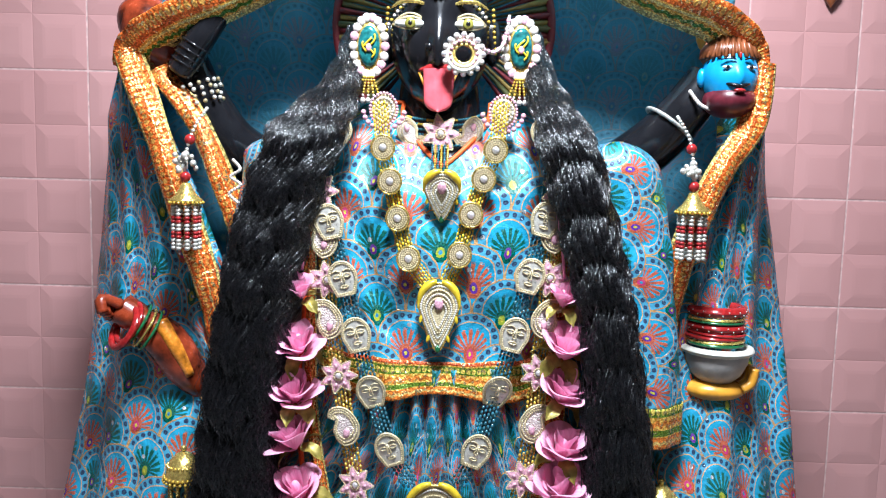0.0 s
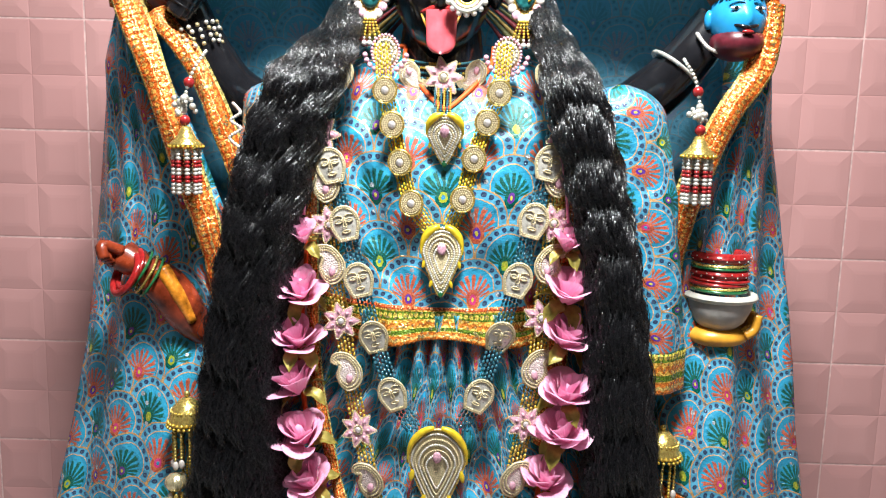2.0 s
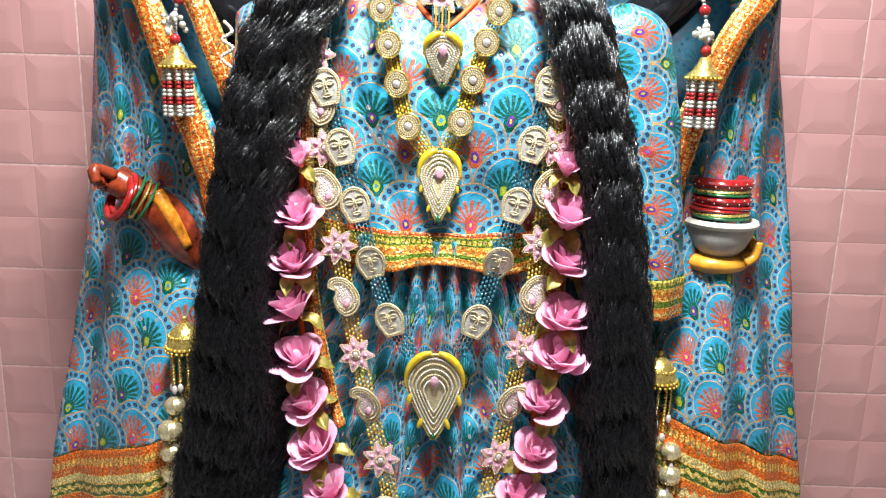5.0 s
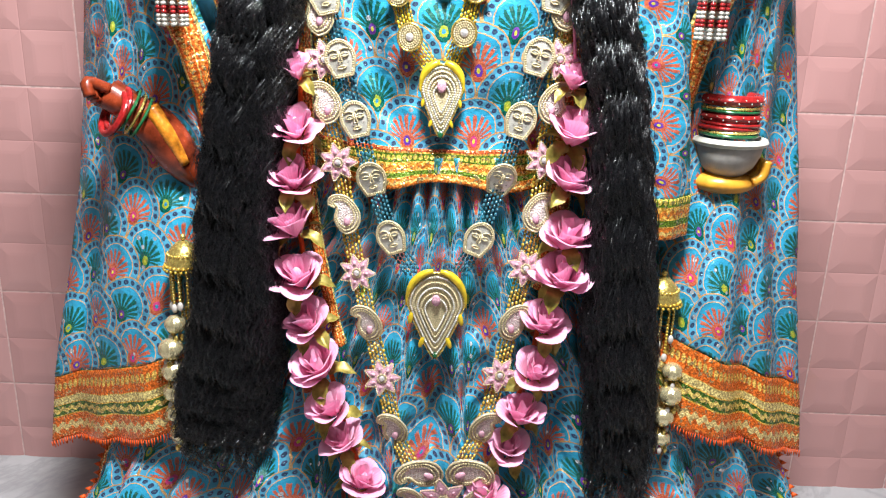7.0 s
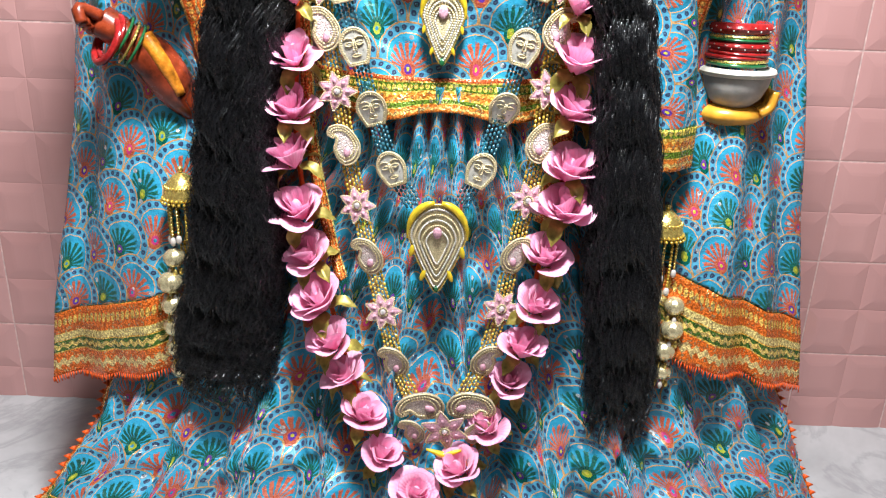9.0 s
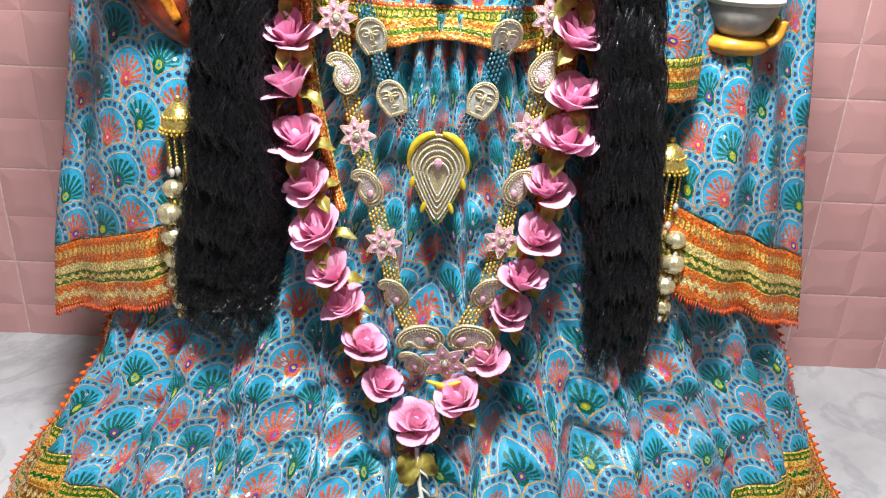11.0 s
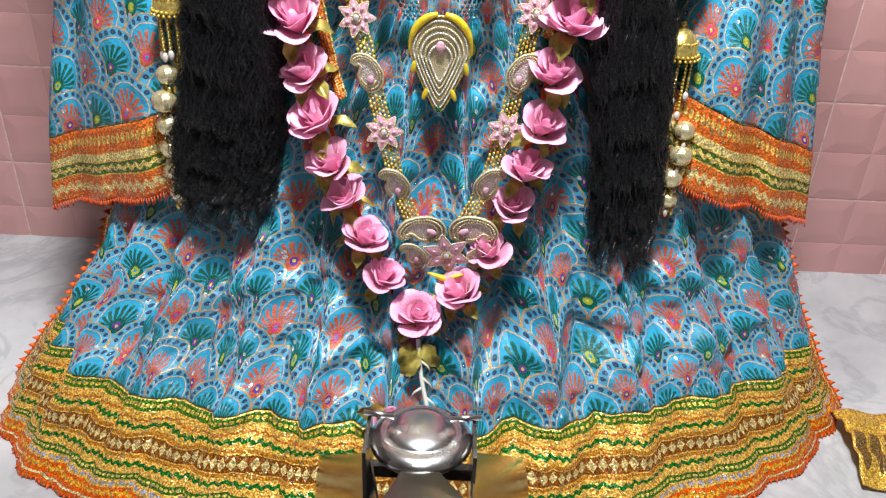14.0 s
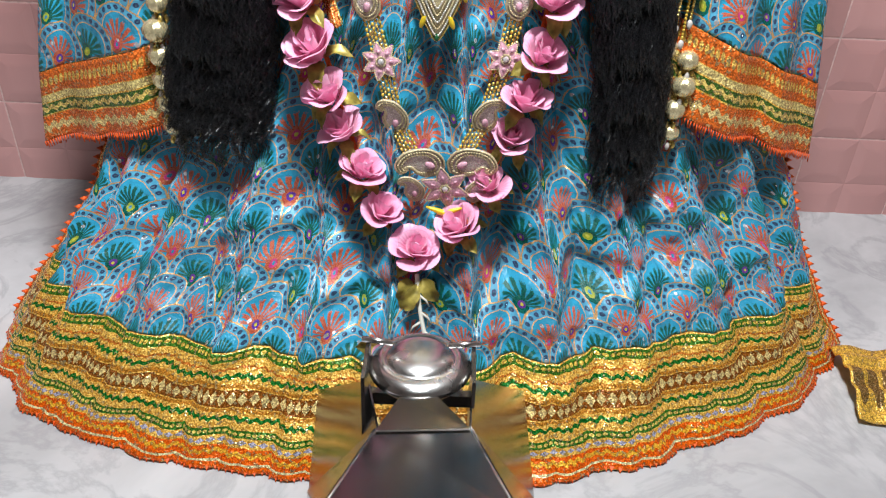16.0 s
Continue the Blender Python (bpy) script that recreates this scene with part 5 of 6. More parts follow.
# ear and nose jewellery
def earring(x, z, sx):
    e = thing("earring", "large pearl-rimmed gold and green earring with drops", "earring", (x, -0.345, z), "earrings")
    g, o = Geo(), circle(0.0125, 0.0235, 30)
    g.plate([(x + a, z + b) for a, b in o], -0.338, -0.344, GOLD, 0.85)
    p = part("plate", g, e, "gilt oval plate")
    g = Geo()
    g.plate([(x + a * 0.80, z + b * 0.80) for a, b in o], -0.342, -0.347, ENAMEL, 0.8)
    for k in range(5):
        g.tube([(x + 0.006 * math.sin(q * 5 + k), -0.348, z - 0.014 + 0.028 * q) for q in np.linspace(0.1 + 0.1 * k, 0.4 + 0.12 * k, 6)], 0.0010, YELLOW, 5)
    g.ball((x, -0.348, z - 0.002), (0.003, 0.0016, 0.004), PINK_STONE, 8, 5)
    part("enamel", g, p, "green enamel centre")
    g = Geo()
    for k in range(18):
        a = 6.2832 * k / 18
        g.ball((x + 0.0150 * math.cos(a), -0.343, z + 0.0265 * math.sin(a)), (0.0046, 0.0018, 0.0046), PEARL if k % 4 else PINK_STONE, 8, 5)
    part("pearl_rim", g, e, "rim of pale scalloped pearls")
    for k in range(5):
        g = Geo()
        for q in range(7):
            g.ball((x + (k - 2) * (0.0022 + 0.0010 * q / 2), -0.345, z - 0.029 - 0.0028 * q), 0.0014, GOLD_BEAD if q < 6 else PEARL, 6, 4)
        g.ball((x + (k - 2) * 0.0052, -0.346, z - 0.0505), 0.0028, PEARL, 8, 5)
        tagged(part("bead_drop", g, e), kind="stuff")
    dx, dz = x + (0.017 if sx < 0 else -0.016), 0.806
    g = Geo()
    o = circle(0.0125, 0.0150, 24)
    g.plate([(dx + a, dz + 0.004 + b) for a, b in o], -0.362, -0.367, PALE_GOLD, 0.8)
    for i in (1.0, 0.7, 0.42):
        bead_row(g, [(dx + a, dz + 0.004 + b) for a, b in o], i, -0.3675, 0.0015, SILVER if i < 0.9 else PINK_STONE, 0.0031)
    for k in range(11):
        a = math.pi * (1.05 + 0.9 * k / 10)
        g.ball((dx + 0.0190 * math.cos(a), -0.366, dz + 0.004 + 0.0180 * math.sin(a)), 0.0026, PINK_STONE, 8, 5)
    part("shoulder_drop", g, e, "round drop fringed with pink beads")
    return e


earring(-0.105, 0.870, -1)
earring(0.038, 0.871, 1)
nose_ring = thing("nose_ring", "round gold nose ring set with pale stones", "nose ring", (-0.016, -0.385, 0.859))
g = Geo()
C = Vector((-0.016, -0.386, 0.859))
for r, m, rad in ((0.0086, GOLD, 0.0016), (0.0116, PALE_GOLD, 0.0024), (0.0148, SILVER, 0.0022)):
    g.tube([C + Vector((r * math.cos(a), 0.12 * r * math.sin(a), r * math.sin(a))) for a in np.linspace(0, 6.2832, 33)], rad, m, 6, False)
for k in range(16):
    a = 6.2832 * k / 16
    g.ball(C + Vector((0.0172 * math.cos(a), 0, 0.0172 * math.sin(a))), 0.0029, PEARL if k % 2 else CLEAR_STONE, 8, 5)
    g.ball(C + Vector((0.0118 * math.cos(a), -0.002, 0.0118 * math.sin(a))), 0.0017, PINK_STONE, 6, 4)
part("ring", g, nose_ring, "")
g = Geo()
for k, p in enumerate(curve_pts([(0.002, -0.380, 0.864), (0.012, -0.366, 0.864), (0.022, -0.352, 0.876), (0.026, -0.344, 0.900)], 26)):
    g.ball(p, 0.0018 if k % 4 else 0.0026, PEARL if k % 4 else PINK_STONE, 6, 4)
part("chain", g, nose_ring, "pearl chain to the ear")

forehead = thing("forehead_ornament", "gold and pearl forehead ornament of the idol", "ornament", (-0.039, -0.367, 0.91))
g = Geo()
for k in range(9):
    a = 6.2832 * k / 9
    g.ball((-0.039 + 0.0065 * math.cos(a), -0.3660, 0.920 + 0.0065 * math.sin(a)), 0.0026, PEARL, 8, 5)
g.ball((-0.039, -0.3670, 0.920), 0.0036, RED_BEAD, 8, 6)
part("cluster", g, forehead)
g = Geo()
for sx in (-1, 1):
    for k in range(14):
        g.ball((-0.039 + sx * (0.008 + 0.0032 * k), -0.362 + 0.00022 * k * k, 0.922 - 0.0009 * k - 0.0001 * k * k), 0.0019, PEARL if k % 3 else GOLD_BEAD, 6, 4)
    for k in range(9):
        g.ball((-0.039 + sx * (0.051 + 0.0004 * k), -0.318 + 0.001 * k, 0.91 - 0.005 * k), 0.0020, GOLD_BEAD, 6, 4)
part("bead_band", g, forehead)

# rayed halo behind the head
halo = thing("halo", "dark red halo with green and yellow painted rays", "halo", (-0.038, -0.25, 0.83))
RAYS = [simple("ray_maroon", (0.16, 0.015, 0.02), 0.45, 0, 0.3, 80), simple("ray_olive", (0.10, 0.10, 0.03), 0.45, 0, 0.3, 80), simple("ray_gold", (0.30, 0.20, 0.05), 0.45, 0.2, 0.3, 80)]
for sx in (-1, 1):
    g = Geo()
    g.tube([(-0.037 + sx * 0.113 * math.cos(a), -0.252, 0.905 + 0.113 * math.sin(a)) for a in np.linspace(-0.85, 1.3, 24)], 0.0045, RAYS[0], 8)
    part("rim", g, halo, "dark red rim")
    for k in range(34):
        a = -0.85 + 2.15 * k / 33
        g = Geo()
        ca, sa = math.cos(a), math.sin(a)
        g.tube([(-0.037 + sx * r * ca, -0.250 - 0.002 * (k % 2), 0.905 + r * sa) for r in (0.045, 0.075, 0.095, 0.112)], lambda t: 0.0008 + 0.0036 * t, RAYS[k % 3], 5)
        part("ray", g, halo)


# tassels at the wrists
def tassel(x, z, sx):
    y = -0.392
    t = thing("bead_tassel", "red and silver bead tassel with gilt cap hung from the wrist", "tassel", (x, y, z), "wrist tassels")
    g = Geo()
    g.lathe((x, y, z), [(0.0010, 0.012), (0.0040, 0.0115), (0.0062, 0.006), (0.0095, 0.001), (0.0145, -0.0035), (0.0150, -0.0055), (0.0060, -0.0055)], GOLD, 20)
    for k in range(22):
        a = 6.2832 * k / 22
        g.ball((x + 0.0148 * math.cos(a), y + 0.0148 * math.sin(a), z - 0.0060), 0.0015, GOLD_BEAD, 6, 4)
    part("cap", g, t, "flared gilt cap")
    for k in range(9):
        a = 6.2832 * k / 9 + 0.2
        g = Geo()
        for q in range(12):
            red = q in (3, 4, 7, 8)
            g.ball((x + 0.0112 * math.cos(a), y + 0.0112 * math.sin(a), z - 0.0095 - 0.0034 * q), (0.0026, 0.0026, 0.0021), RED_BEAD if red else SILVER, 7, 5)
        tagged(part("bead_strand", g, t, "red and silver beads"), kind="stuff")
    g = Geo()
    up = curve_pts([(x, y, z + 0.013), (x - 0.001, y, z + 0.032), (x - sx * 0.004, y + 0.01, z + 0.060), (x - sx * 0.010, y + 0.03, z + 0.080)], 20)
    for k, p in enumerate(up):
        g.ball(p, 0.0050 if k in (2, 11) else (0.0034 if 4 < k < 9 else 0.0018), RED_BEAD if k in (2, 11) else SILVER, 8, 6)
    rnd = random.Random(int(abs(x) * 999))
    for k in range(12):
        p = up[6] + Vector((rnd.uniform(-0.011, 0.011), rnd.uniform(-0.006, 0.004), rnd.uniform(-0.007, 0.007)))
        g.ball(p, rnd.uniform(0.002, 0.0034), SILVER, 7, 5)
    tagged(part("hanger", g, t, "silver and red bead hanger"), kind="stuff")
    return t


tassel(-0.263, 0.727, -1)
tassel(0.193, 0.730, 1)


# gilt bell drops beside the hair
def bell_drop(x, y, z, low, seed):
    rnd = random.Random(seed)
    t = thing("bell_drop", "gilt dome pendant with bead strings, shells and hollow balls", "pendant", (x, y, z), "gilt bell drops")
    g = Geo()
    g.lathe((x, y, z), [(0.0010, 0.019), (0.0035, 0.0185), (0.0070, 0.0165), (0.0125, 0.0115), (0.0160, 0.004), (0.0170, -0.003), (0.0178, -0.0055), (0.0150, -0.0055)], GOLD, 26)
    for r in range(3):
        for k in range(24):
            a = 6.2832 * (k + 0.5 * r) / 24
            rr, h = ((0.0176, -0.0045), (0.0188, -0.0075), (0.0150, 0.0065))[r]
            g.ball((x + rr * math.cos(a), y + rr * math.sin(a), z + h), 0.0016, GOLD_BEAD if r < 2 else GOLD, 6, 4)
    g.ball((x, y, z + 0.022), 0.0030, GOLD, 8, 6)
    part("dome", g, t, "engraved gilt dome")
    for k in range(11):
        a = 6.2832 * k / 11
        g = Geo()
        n = rnd.randint(9, 16)
        for q in range(n):
            g.ball((x + 0.0135 * math.cos(a), y + 0.0135 * math.sin(a), z - 0.009 - 0.0034 * q), (0.0015, 0.0015, 0.0018), GOLD if k % 3 else GOLD_BEAD, 6, 4)
        g.ball((x + 0.0135 * math.cos(a), y + 0.0135 * math.sin(a), z - 0.012 - 0.0034 * n), (0.0030, 0.0022, 0.0046), PEARL, 8, 5)
        tagged(part("bead_string", g, t, "gold bead string with a shell"), kind="stuff")
    zz, k = z - 0.062, 0
    while zz > low:
        g = Geo()
        px, py = x + (0.0125 if k % 2 else -0.0110) + rnd.uniform(-0.003, 0.003), y - 0.012 + rnd.uniform(-0.004, 0.004)
        rr = rnd.uniform(0.0095, 0.0120)
        def rib(u, t, px=px, py=py, zz=zz, rr=rr):
            al, be = 6.28318 * u, math.pi * (t - 0.5)
            q = rr * (1 + 0.05 * math.cos(9 * al))
            return (px + q * math.cos(al) * math.cos(be), py + q * math.sin(al) * math.cos(be), zz + rr * 0.92 * math.sin(be))
        g.grid(36, 9, rib, PALE_GILT, close_u=True)
        ball = part("hollow_ball", g, t, "ribbed gilt ball")
        for m in range(5):
            a = 6.2832 * m / 5 + k
            g = Geo()
            g.ball((px + 0.0055 * math.cos(a), py + 0.0055 * math.sin(a), zz - rr - 0.0035), (0.0024, 0.0018, 0.0042), PEARL if m % 2 else GOLD, 7, 5)
            part("bead", g, ball)
        zz -= 0.0118
        k += 1
    g = Geo()
    for q in range(int((z - low) / 0.003)):
        g.ball((x + 0.003 * math.sin(q * 0.3), y + 0.004, z - 0.008 - 0.003 * q), 0.0015, GOLD_BEAD, 6, 4)
    part("core_string", g, t)
    return t


bell_drop(-0.270, -0.384, 0.466, 0.285, 4)
bell_drop(0.184, -0.374, 0.444, 0.285, 9)


def torus(g, c, R, r, mat, turn=None, flat=1.0, nu=40, nv=8):
    c = Vector(c)

    def fn(s, t):
        a, b = 6.28318 * s, 6.28318 * t
        p = Vector(((R + r * math.cos(b)) * math.cos(a), (R + r * math.cos(b)) * math.sin(a), r * flat * math.sin(b)))
        return c + (turn @ p if turn else p)
    return g.grid(nu, nv, fn, mat, close_u=True)


# bangles and the bowl
TURNS = [Vector(n).to_track_quat("Z", "Y").to_matrix() for n in ((-0.64, -0.60, 0.48), (-0.78, -0.36, 0.52))]
for c, R, r, m, lab in (((-0.333, -0.364, 0.598), 0.0200, 0.0034, RED_GLASS, "glossy red bangle on the idol's wrist"), ((-0.321, -0.356, 0.601), 0.0200, 0.0014, GREEN_GLASS, "thin green glittered bangle on the idol's wrist"),
                        ((-0.316, -0.356, 0.597), 0.0200, 0.0013, GOLD, "thin gold bangle on the idol's wrist"), ((-0.311, -0.356, 0.594), 0.0205, 0.0014, GREEN_GLASS, "thin green glittered bangle on the idol's wrist"), ((-0.330, -0.360, 0.602), 0.0195, 0.0028, RED_GLASS, "glossy red bangle on the idol's wrist")):
    tagged(part("bangle", torus(Geo(), c, R, r, m, TURNS[0 if r > 0.0025 else 1])), lab, "bangle", "wrist bangles")

bowl = thing("bowl", "grey painted stone bowl with white rim on the idol's palm", "bowl", (0.240, -0.338, 0.556))
g = Geo()
g.lathe((0.240, -0.338, 0.556), [(0.002, 0.0), (0.016, 0.001), (0.0245, 0.009), (0.0295, 0.020), (0.0315, 0.030)], STONE_GREY, 32)
part("body", g, bowl)
part("rim", torus(Geo(), (0.240, -0.338, 0.589), 0.0310, 0.0044, WHITE, None, 0.9), bowl, "white painted rim")
zz = 0.5945
for hgt, m, r, lab in ((0.0032, GREEN_GLASS, 0.0018, "green glittered bangle stacked over the bowl"), (0.0032, GOLD, 0.0017, "gold bangle stacked over the bowl"), (0.0036, RED_GLASS, 0.0020, "thin red bangle stacked over the bowl"), (0.0032, RED_GLASS, 0.0018, "thin red bangle stacked over the bowl"),
                       (0.0088, RED_GLASS, 0.0046, "broad red dotted bangle stacked over the bowl"), (0.0030, GREEN_GLASS, 0.0016, "green glittered bangle stacked over the bowl"), (0.0030, GOLD, 0.0016, "gold bangle stacked over the bowl"), (0.0105, RED_GLASS, 0.0054, "broad red dotted bangle stacked over the bowl")):
    g = torus(Geo(), (0.237 + random.uniform(-0.001, 0.001), -0.340, zz + hgt / 2), 0.0262 if r < 0.003 else 0.0235, r, m, Matrix.Rotation(random.uniform(-0.03, 0.03), 3, "Y"))
    b = tagged(part("bangle", g), lab, "bangle", "stacked bangles")
    if r > 0.004:
        d = Geo()
        for k in range(30):
            a = 6.2832 * k / 30
            q = 0.0235 + r * 0.96
            d.ball((0.237 + q * math.cos(a), -0.340 + q * math.sin(a), zz + hgt / 2 + 0.0016 * (1 if k % 2 else -1)), 0.0008, PEARL, 5, 3)
        part("dot_row", d, b, "pale painted dots")
    zz += hgt

# beads at the raised wrists and shoulder
wrist = thing("bracelet", "silver and crystal bracelet on the raised arm", "bracelet", (-0.277, -0.335, 0.83), "bracelets")
g = Geo()
for r in range(4):
    for k in range(18):
        a = 6.2832 * k / 18
        p = Vector((0.0235 * math.cos(a), 0.0235 * math.sin(a), 0.006 * r)) + Vector((random.uniform(-.001, .001),) * 3)
        g.ball(Vector((-0.270, -0.325, 0.812)) + Matrix.Rotation(-0.35, 3, "Y") @ p, 0.0022, SILVER if (k + r) % 3 else ZARI_DARK, 7, 5)
part("bead_band", g, wrist)
g = Geo()
for k in range(28):
    p = curve_pts([(-0.222, -0.385, 0.760), (-0.214, -0.392, 0.752), (-0.223, -0.390, 0.745), (-0.213, -0.394, 0.738), (-0.224, -0.391, 0.730), (-0.216, -0.392, 0.722)], 27)[k]
    g.ball(p, 0.0017, PEARL, 6, 4)
part("pearl_loop", g, wrist, "looped pearl string")
wrist2 = thing("bracelet", "thin silver bracelet and thread on the raised arm", "bracelet", (0.20, -0.32, 0.82), "bracelets")
part("ring", torus(Geo(), (0.188, -0.314, 0.805), 0.0265, 0.0020, SILVER, Matrix.Rotation(0.65, 3, "Y")), wrist2)
g = Geo()
for k in range(16):
    g.ball(curve_pts([(0.198, -0.345, 0.835), (0.207, -0.352, 0.822), (0.222, -0.352, 0.817)], 15)[k], 0.0020, PEARL, 6, 4)
part("pearl_row", g, wrist2)


# ---------------------------------------------------------------- rose garland
def petal_mesh(seed, li):
    """One curled satin petal of layer li (0 innermost), rooted on the rose's axis."""
    rnd = random.Random(seed * 7 + li)
    g = Geo()
    high, spread, reach, curl = ((0.031, 1.05, 0.0075, 0.1), (0.031, 1.0, 0.0135, 0.3), (0.030, 0.90, 0.0190, 0.45), (0.0265, 0.88, 0.0262, 0.60))[li]
    high, reach, wob = high * rnd.uniform(0.9, 1.1), reach * rnd.uniform(0.92, 1.08), rnd.uniform(0, 6)

    def fn(s, t):
        q = (s - 0.5) * 2
        wide = spread * (0.45 + 0.55 * math.sin(math.pi * min(0.5, t * 0.75)))
        tt = t * (1 - 0.22 * abs(q) ** 2.5)
        rad = 0.002 + reach * tt ** 0.75 + 0.0045 * curl * max(0, tt - 0.75) / 0.25
        z = -0.003 * li + high * (tt ** (1.3 if li < 2 else 0.9)) - 0.006 * curl * (max(0, tt - 0.70) / 0.30) ** 2 + 0.0018 * math.sin(4 * q + wob) * t
        b = q * wide
        return (rad * math.cos(b), rad * math.sin(b), z)
    g.grid(12, 12, fn, ROSE, lambda s, t: (s, t))
    return g.mesh("petal")


PETALS = [[petal_mesh(k, li) for k in range(3)] for li in range(4)]


def bud_mesh():
    g = Geo()
    g.ball((0, 0, 0.010), (0.0055, 0.0055, 0.0125), ROSE, 12, 8)
    return g.mesh("rose")


BUD = bud_mesh()


def add_petals(r, rnd, layers):
    for li in layers:
        count = (3, 4, 5, 5)[li]
        for k in range(count):
            p = new("petal", PETALS[li][rnd.randrange(3)])
            p.parent = r
            f = rnd.uniform(0.92, 1.1)
            p.matrix_basis = pose(0, 0, 0, 0, 0, 360 * k / count + li * 41 + rnd.uniform(-14, 14)) @ pose(0, 0, 0, rnd.uniform(-14, 14), rnd.uniform(-16, 12), 0) @ Matrix.Diagonal((f, f, f, 1))


def leaf_mesh(seed):
    rnd = random.Random(seed)
    g = Geo()

    def fn(s, t):
        q = (s - 0.5) * 2
        half = 0.0085 * math.sin(math.pi * (0.06 + 0.94 * t) ** 0.8) * (1 + 0.18 * math.sin(11 * t))
        return (0.006 + 0.030 * t, half * q, 0.006 * math.sin(2.4 * t) + 0.0035 * abs(q) - 0.012 * t * t + 0.001 * math.sin(9 * t + 3 * q))
    g.grid(6, 10, fn, LEAF)
    return g.mesh("leaf")


LEAF_M = leaf_mesh(1)
garland = thing("garland", "garland of pink satin roses with gold-green leaves", "garland", (-0.03, -0.42, 0.15))
LROSE = [(-0.155, 0.654), (-0.157, 0.604), (-0.161, 0.559), (-0.160, 0.519), (-0.155, 0.469), (-0.147, 0.426), (-0.137, 0.385), (-0.124, 0.347), (-0.114, 0.312), (-0.097, 0.272), (-0.078, 0.236)]
RROSE = [(0.079, 0.653), (0.082, 0.609), (0.081, 0.568), (0.082, 0.516), (0.082, 0.479), (0.069, 0.434), (0.061, 0.388), (0.050, 0.348), (0.041, 0.310), (0.024, 0.264), (-0.002, 0.226)]
rnd = random.Random(12)
spots = [(x, z, -1, k) for k, (x, z) in enumerate(LROSE)] + [(x, z, 1, k) for k, (x, z) in enumerate(RROSE)] + [(-0.043, 0.204, 0, 1)]
for x, z, sx, k in spots:
    bud = k == 0
    y = front(x, z) - (0.022 if z > 0.32 else 0.012)
    r = new("rose", BUD)
    r.parent = garland
    r.matrix_parent_inverse = garland.matrix_basis.inverted()
    axis = Vector((sx * rnd.uniform(-0.10, 0.40), -rnd.uniform(0.22, 0.50), 0.9))
    if k >= 9:
        axis = Vector((-sx * 0.30, -0.36, 0.85))
    s = (0.62 if bud else rnd.uniform(0.76, 0.90)) * (0.90 if k >= 9 or sx == 0 else 0.90 if k > 6 else 1.0)
    m = axis.normalized().to_track_quat("Z", "Y").to_matrix().to_4x4()
    r.matrix_basis = Matrix.Translation((x, y, z - (0.007 if k >= 9 or sx == 0 else 0.012))) @ m @ pose(0, 0, 0, 0, 0, rnd.uniform(0, 360)) @ Matrix.Diagonal((s, s, s, 1))
    add_petals(r, rnd, (0, 1, 2) if bud else (0, 1, 2, 3))
    for q in range(4):
        lf = new("leaf", LEAF_M)
        lf.parent = r
        lf.matrix_basis = pose(0, 0, -0.004, rnd.uniform(-15, 15), rnd.uniform(8, 40), 90 * q + rnd.uniform(-30, 30)) @ Matrix.Diagonal((1.02, 1.15, 1.0, 1))
for sx, pts in ((-1, LROSE), (1, RROSE)):
    g = Geo()
    g.tube(curve_pts(lay(pts, 0.003), 40), 0.0025, ORANGE, 6)
    part("cord", g, garland, "orange cord behind the roses")
    x, z = pts[0]
    g = Geo()
    g.tube(curve_pts([(x, front(x, z) - 0.022, z + 0.01), (x + sx * -0.004, -0.405, z + 0.045), (x + sx * -0.012, -0.40, z + 0.085)], 10), 0.0013, ROSE, 6)
    part("thread", g, garland, "pink thread")
# the spray under the lowest rose
spray = thing("flower_spray", "white twig, green leaves and small pink rose below the garland", "spray", (-0.03, -0.45, 0.07))
g = Geo()
stem = curve_pts([(x, front(x, z) - 0.022, z) for x, z in ((-0.041, 0.185), (-0.037, 0.155), (-0.027, 0.122), (-0.022, 0.100))], 14)
g.tube(stem, 0.0022, WHITE, 6)
for k in range(2, 14):
    p = stem[k]
    g.tube([p, p + Vector(((1 if k % 2 else -1) * 0.008, -0.004, -0.004)), p + Vector(((1 if k % 2 else -1) * 0.011, -0.004, -0.011))], lambda t: 0.0016 * (1 - 0.6 * t), WHITE, 5)
part("twig", g, spray, "white branching twig")
for k, (x, z, a) in enumerate(((-0.056, 0.150, 60), (-0.064, 0.130, 200), (-0.047, 0.185, 255), (-0.038, 0.185, 300))):
    lf = new("leaf", LEAF_M)
    lf.parent = spray
    lf.matrix_parent_inverse = spray.matrix_basis.inverted()
    lf.matrix_basis = Matrix.Translation((x, front(x, z) - 0.020, z)) @ pose(0, 0, 0, 75, 0, 0) @ pose(0, 0, 0, 0, 0, a)
for x, z, s in ((-0.072, 0.116, 0.6), (-0.010, 0.108, 0.45)):
    r = new("rose", BUD)
    r.parent = spray
    r.matrix_parent_inverse = spray.matrix_basis.inverted()
    r.matrix_basis = pose(x, front(x, z) - 0.016, z, 60, 0, 40) @ Matrix.Diagonal((s, s, s, 1))
    add_petals(r, rnd, (0, 1, 2))


# ---------------------------------------------------------------- steel stand and gold cloth on the floor
stand = thing("steel_stand", "folded sheet steel stand holding a tilted polished dish", "stand", (-0.03, -0.7, 0.0))


def facet(g, quads, mat):
    k = g.slot(mat)
    for q in quads:
        b = len(g.v)
        for p in q:
            g.v.append(p)
            g.uv.append((p[0], p[2]))
        g.f.append(tuple(range(b, b + len(q))))
        g.mi.append(k)
    return g


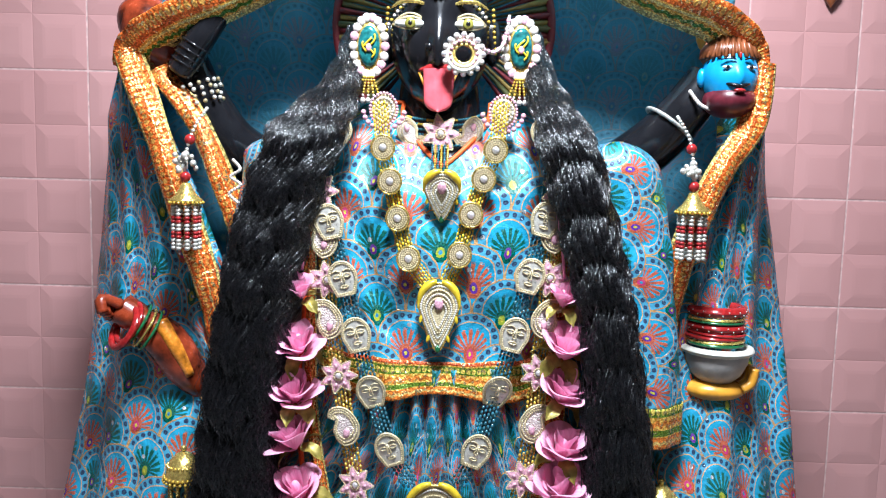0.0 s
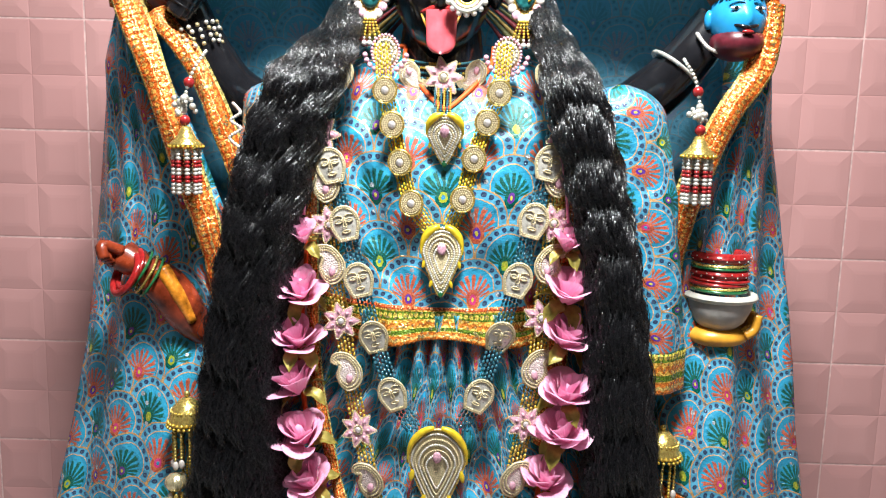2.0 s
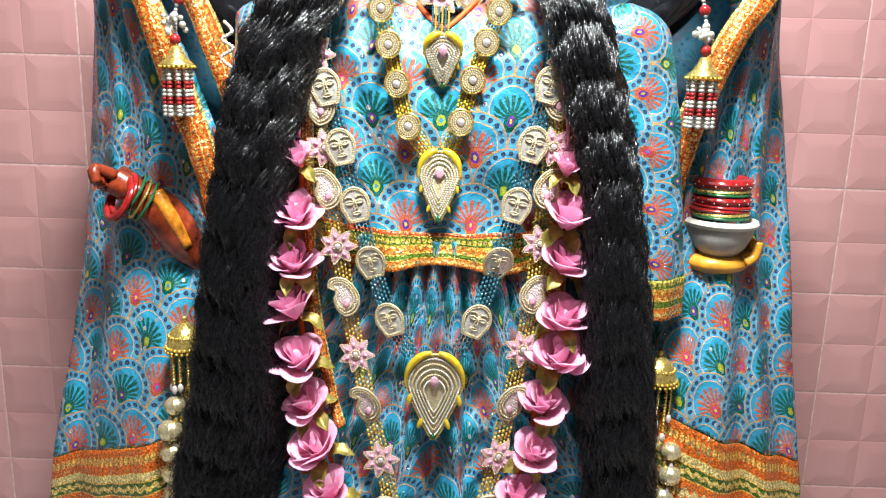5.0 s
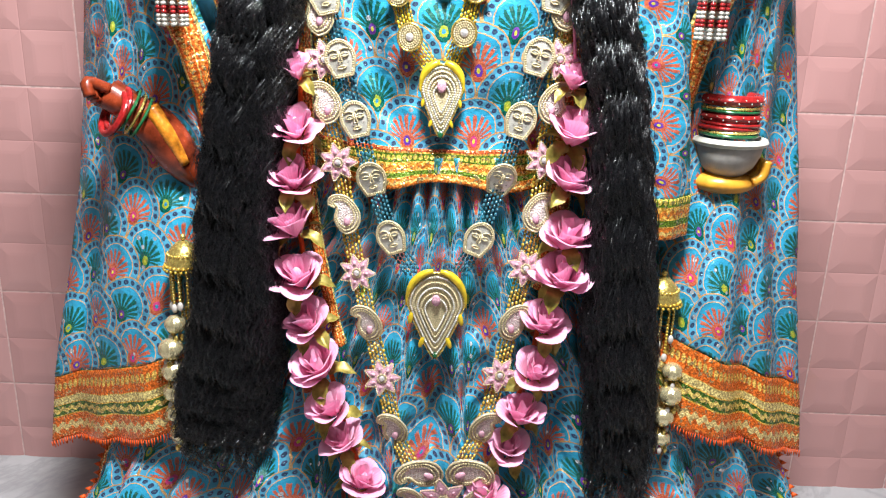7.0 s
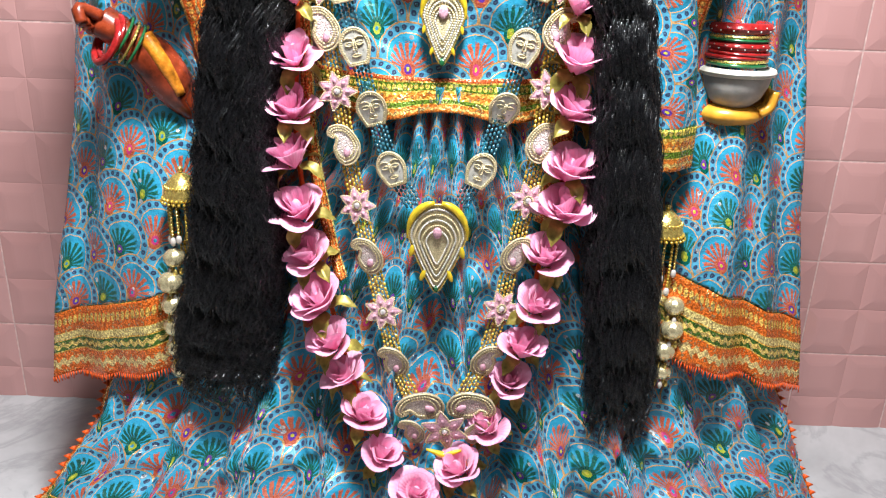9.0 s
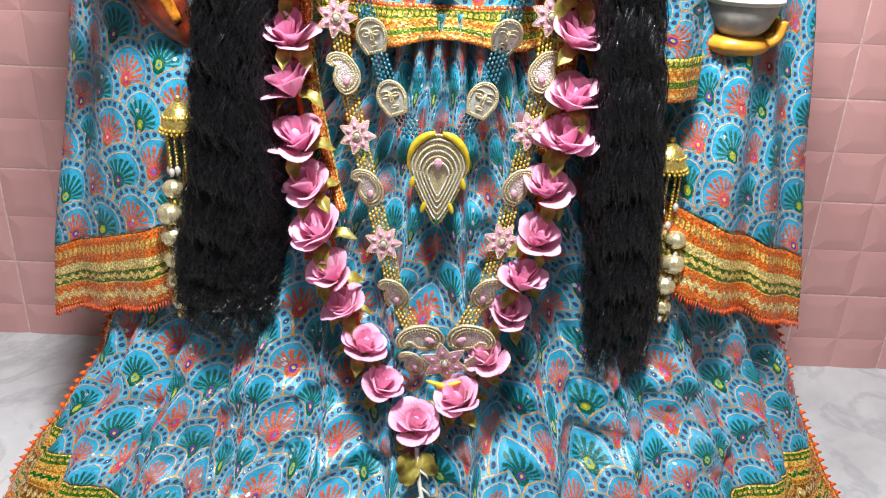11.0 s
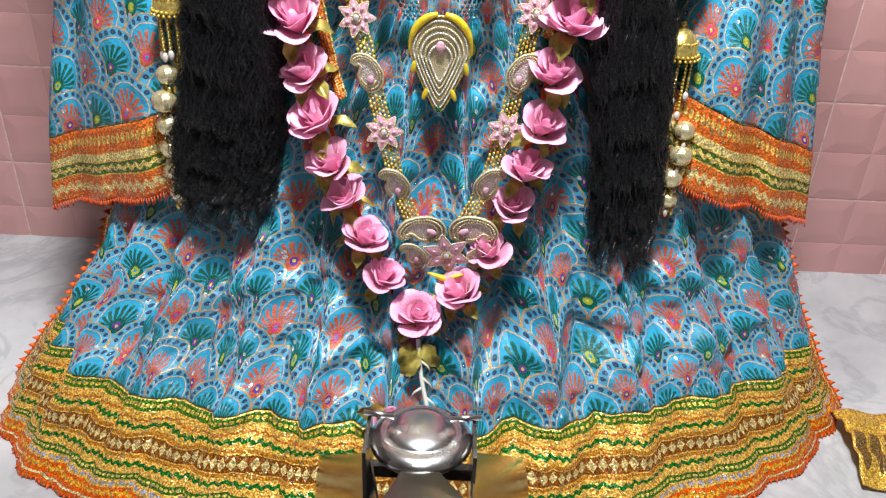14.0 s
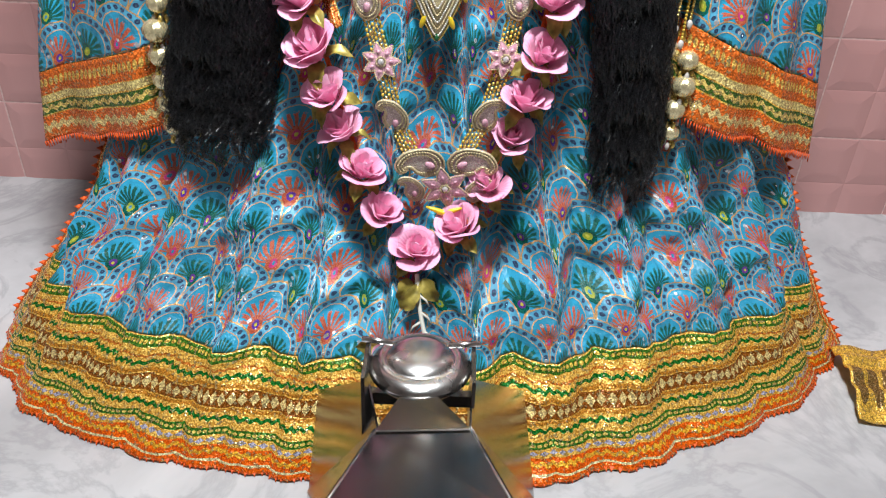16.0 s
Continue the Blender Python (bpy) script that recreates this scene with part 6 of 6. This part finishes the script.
for sx, A, B, C_, D, E_ in ((-1, (-0.132, -0.530, 0.077), (-0.064, -0.700, 0.250), (-0.052, -0.760, 0.266), (-0.070, -0.850, 0.304), (-0.121, -0.653, 0.078)),
                            (1, (0.066, -0.522, 0.079), (0.005, -0.700, 0.254), (0.003, -0.760, 0.271), (0.024, -0.850, 0.308), (0.067, -0.650, 0.078))):
    g = Geo()
    facet(g, [(A, B, C_, E_), (E_, C_, D)], STEEL)
    low = [(p[0], p[1], 0.0) for p in (A, E_)]
    facet(g, [(A, E_, low[1], low[0]), (E_, D, (D[0], D[1], 0.0), low[1])], STEEL)
    part("wing", g, stand, "slanting sheet steel side", 0.0015, False)
    g = Geo()
    g.tube([C_, D], 0.0009, STEEL_LIGHT, 6)
    part("edge", g, stand, "bright cut edge")
    bx = -0.063 if sx < 0 else 0.0055
    g = Geo()
    box(g, bx - 0.0012, bx + 0.0012, -0.735, -0.695, 0.225, 0.2835, STEEL)
    part("bracket", g, stand, "dark steel bracket", 0, False)
    g = Geo()
    g.tube([(bx - sx * 0.016, -0.7015, 0.2845), (bx + sx * 0.004, -0.700, 0.2855)], 0.0022, STEEL_LIGHT, 10)
    part("pivot_pin", g, stand, "steel pivot pin")
g = Geo()
facet(g, [((-0.040, -0.735, 0.268), (-0.016, -0.735, 0.269), (0.003, -0.765, 0.274), (-0.052, -0.765, 0.269)), ((-0.052, -0.765, 0.269), (0.003, -0.765, 0.274), (0.024, -0.850, 0.308), (-0.070, -0.850, 0.304)),
          ((-0.070, -0.850, 0.304), (0.024, -0.850, 0.308), (0.024, -0.855, 0.0), (-0.070, -0.855, 0.0))], STEEL)
part("front_plate", g, stand, "dull steel sloping plate", 0.0015, False)
g = Geo()
box(g, -0.062, 0.0045, -0.708, -0.702, 0.236, 0.246, STEEL)
part("crossbar", g, stand, "", 0, False)
g = Geo()
tilt = Matrix.Rotation(math.radians(-4), 3, "X")
g.lathe((-0.029, -0.702, 0.268), [(0.0005, 0.0112), (0.010, 0.0106), (0.0180, 0.0086), (0.0215, 0.0062), (0.0222, 0.0048), (0.0245, 0.0058), (0.0300, 0.0034), (0.0335, 0.0), (0.0338, -0.0030), (0.0300, -0.0075), (0.0200, -0.0110), (0.0005, -0.0120)], STEEL_LIGHT, 56, tilt)
part("dish", g, stand, "polished domed steel dish")

GOLDCLOTH = brocade("gold_tissue", [(0.0, 1.0, "plain", (0.70, 0.42, 0.06)), (0.35, 0.9, "dots", (0.20, 0.11, 0.03))], 0.03)
g = Geo()


def gold_fold(s, t):
    x = 0.448 + 0.20 * s + 0.010 * t - 0.018 * t
    y = -0.352 - (0.115 + 0.03 * s) * t + 0.010 * s
    z = 0.006 + 0.018 * math.sin(math.pi * min(1, t * 1.05)) ** 0.6 + 0.004 * math.sin(17 * s + 3 * t) + 0.003 * math.sin(9 * t * 3 + s * 5)
    return (x, y, max(0.003, z))


g.grid(40, 30, gold_fold, GOLDCLOTH, lambda s, t: (s * 0.2, t))
tagged(part("gold_cloth", g, None, "", 0.002), "folded gold tissue cloth lying on the marble floor", "cloth")
g = Geo()
g.lathe((0.472, -0.012, 0.981), [(0.0005, 0.0), (0.006, 0.008), (0.012, 0.020), (0.016, 0.045), (0.014, 0.075)], TURBAN, 12)
tagged(part("wall_ornament", g), "small brown pointed wooden ornament on the tiled wall", "ornament")


# ---------------------------------------------------------------- wall tiles
_tile = tile_mesh()
for col in range(-5, 11):
    for row in range(-1, 8):
        t = new("tile", _tile)
        t.location = (-0.53 + 0.15 * col, 0.0, 0.126 + 0.15 * row)
        t.parent = wall_north
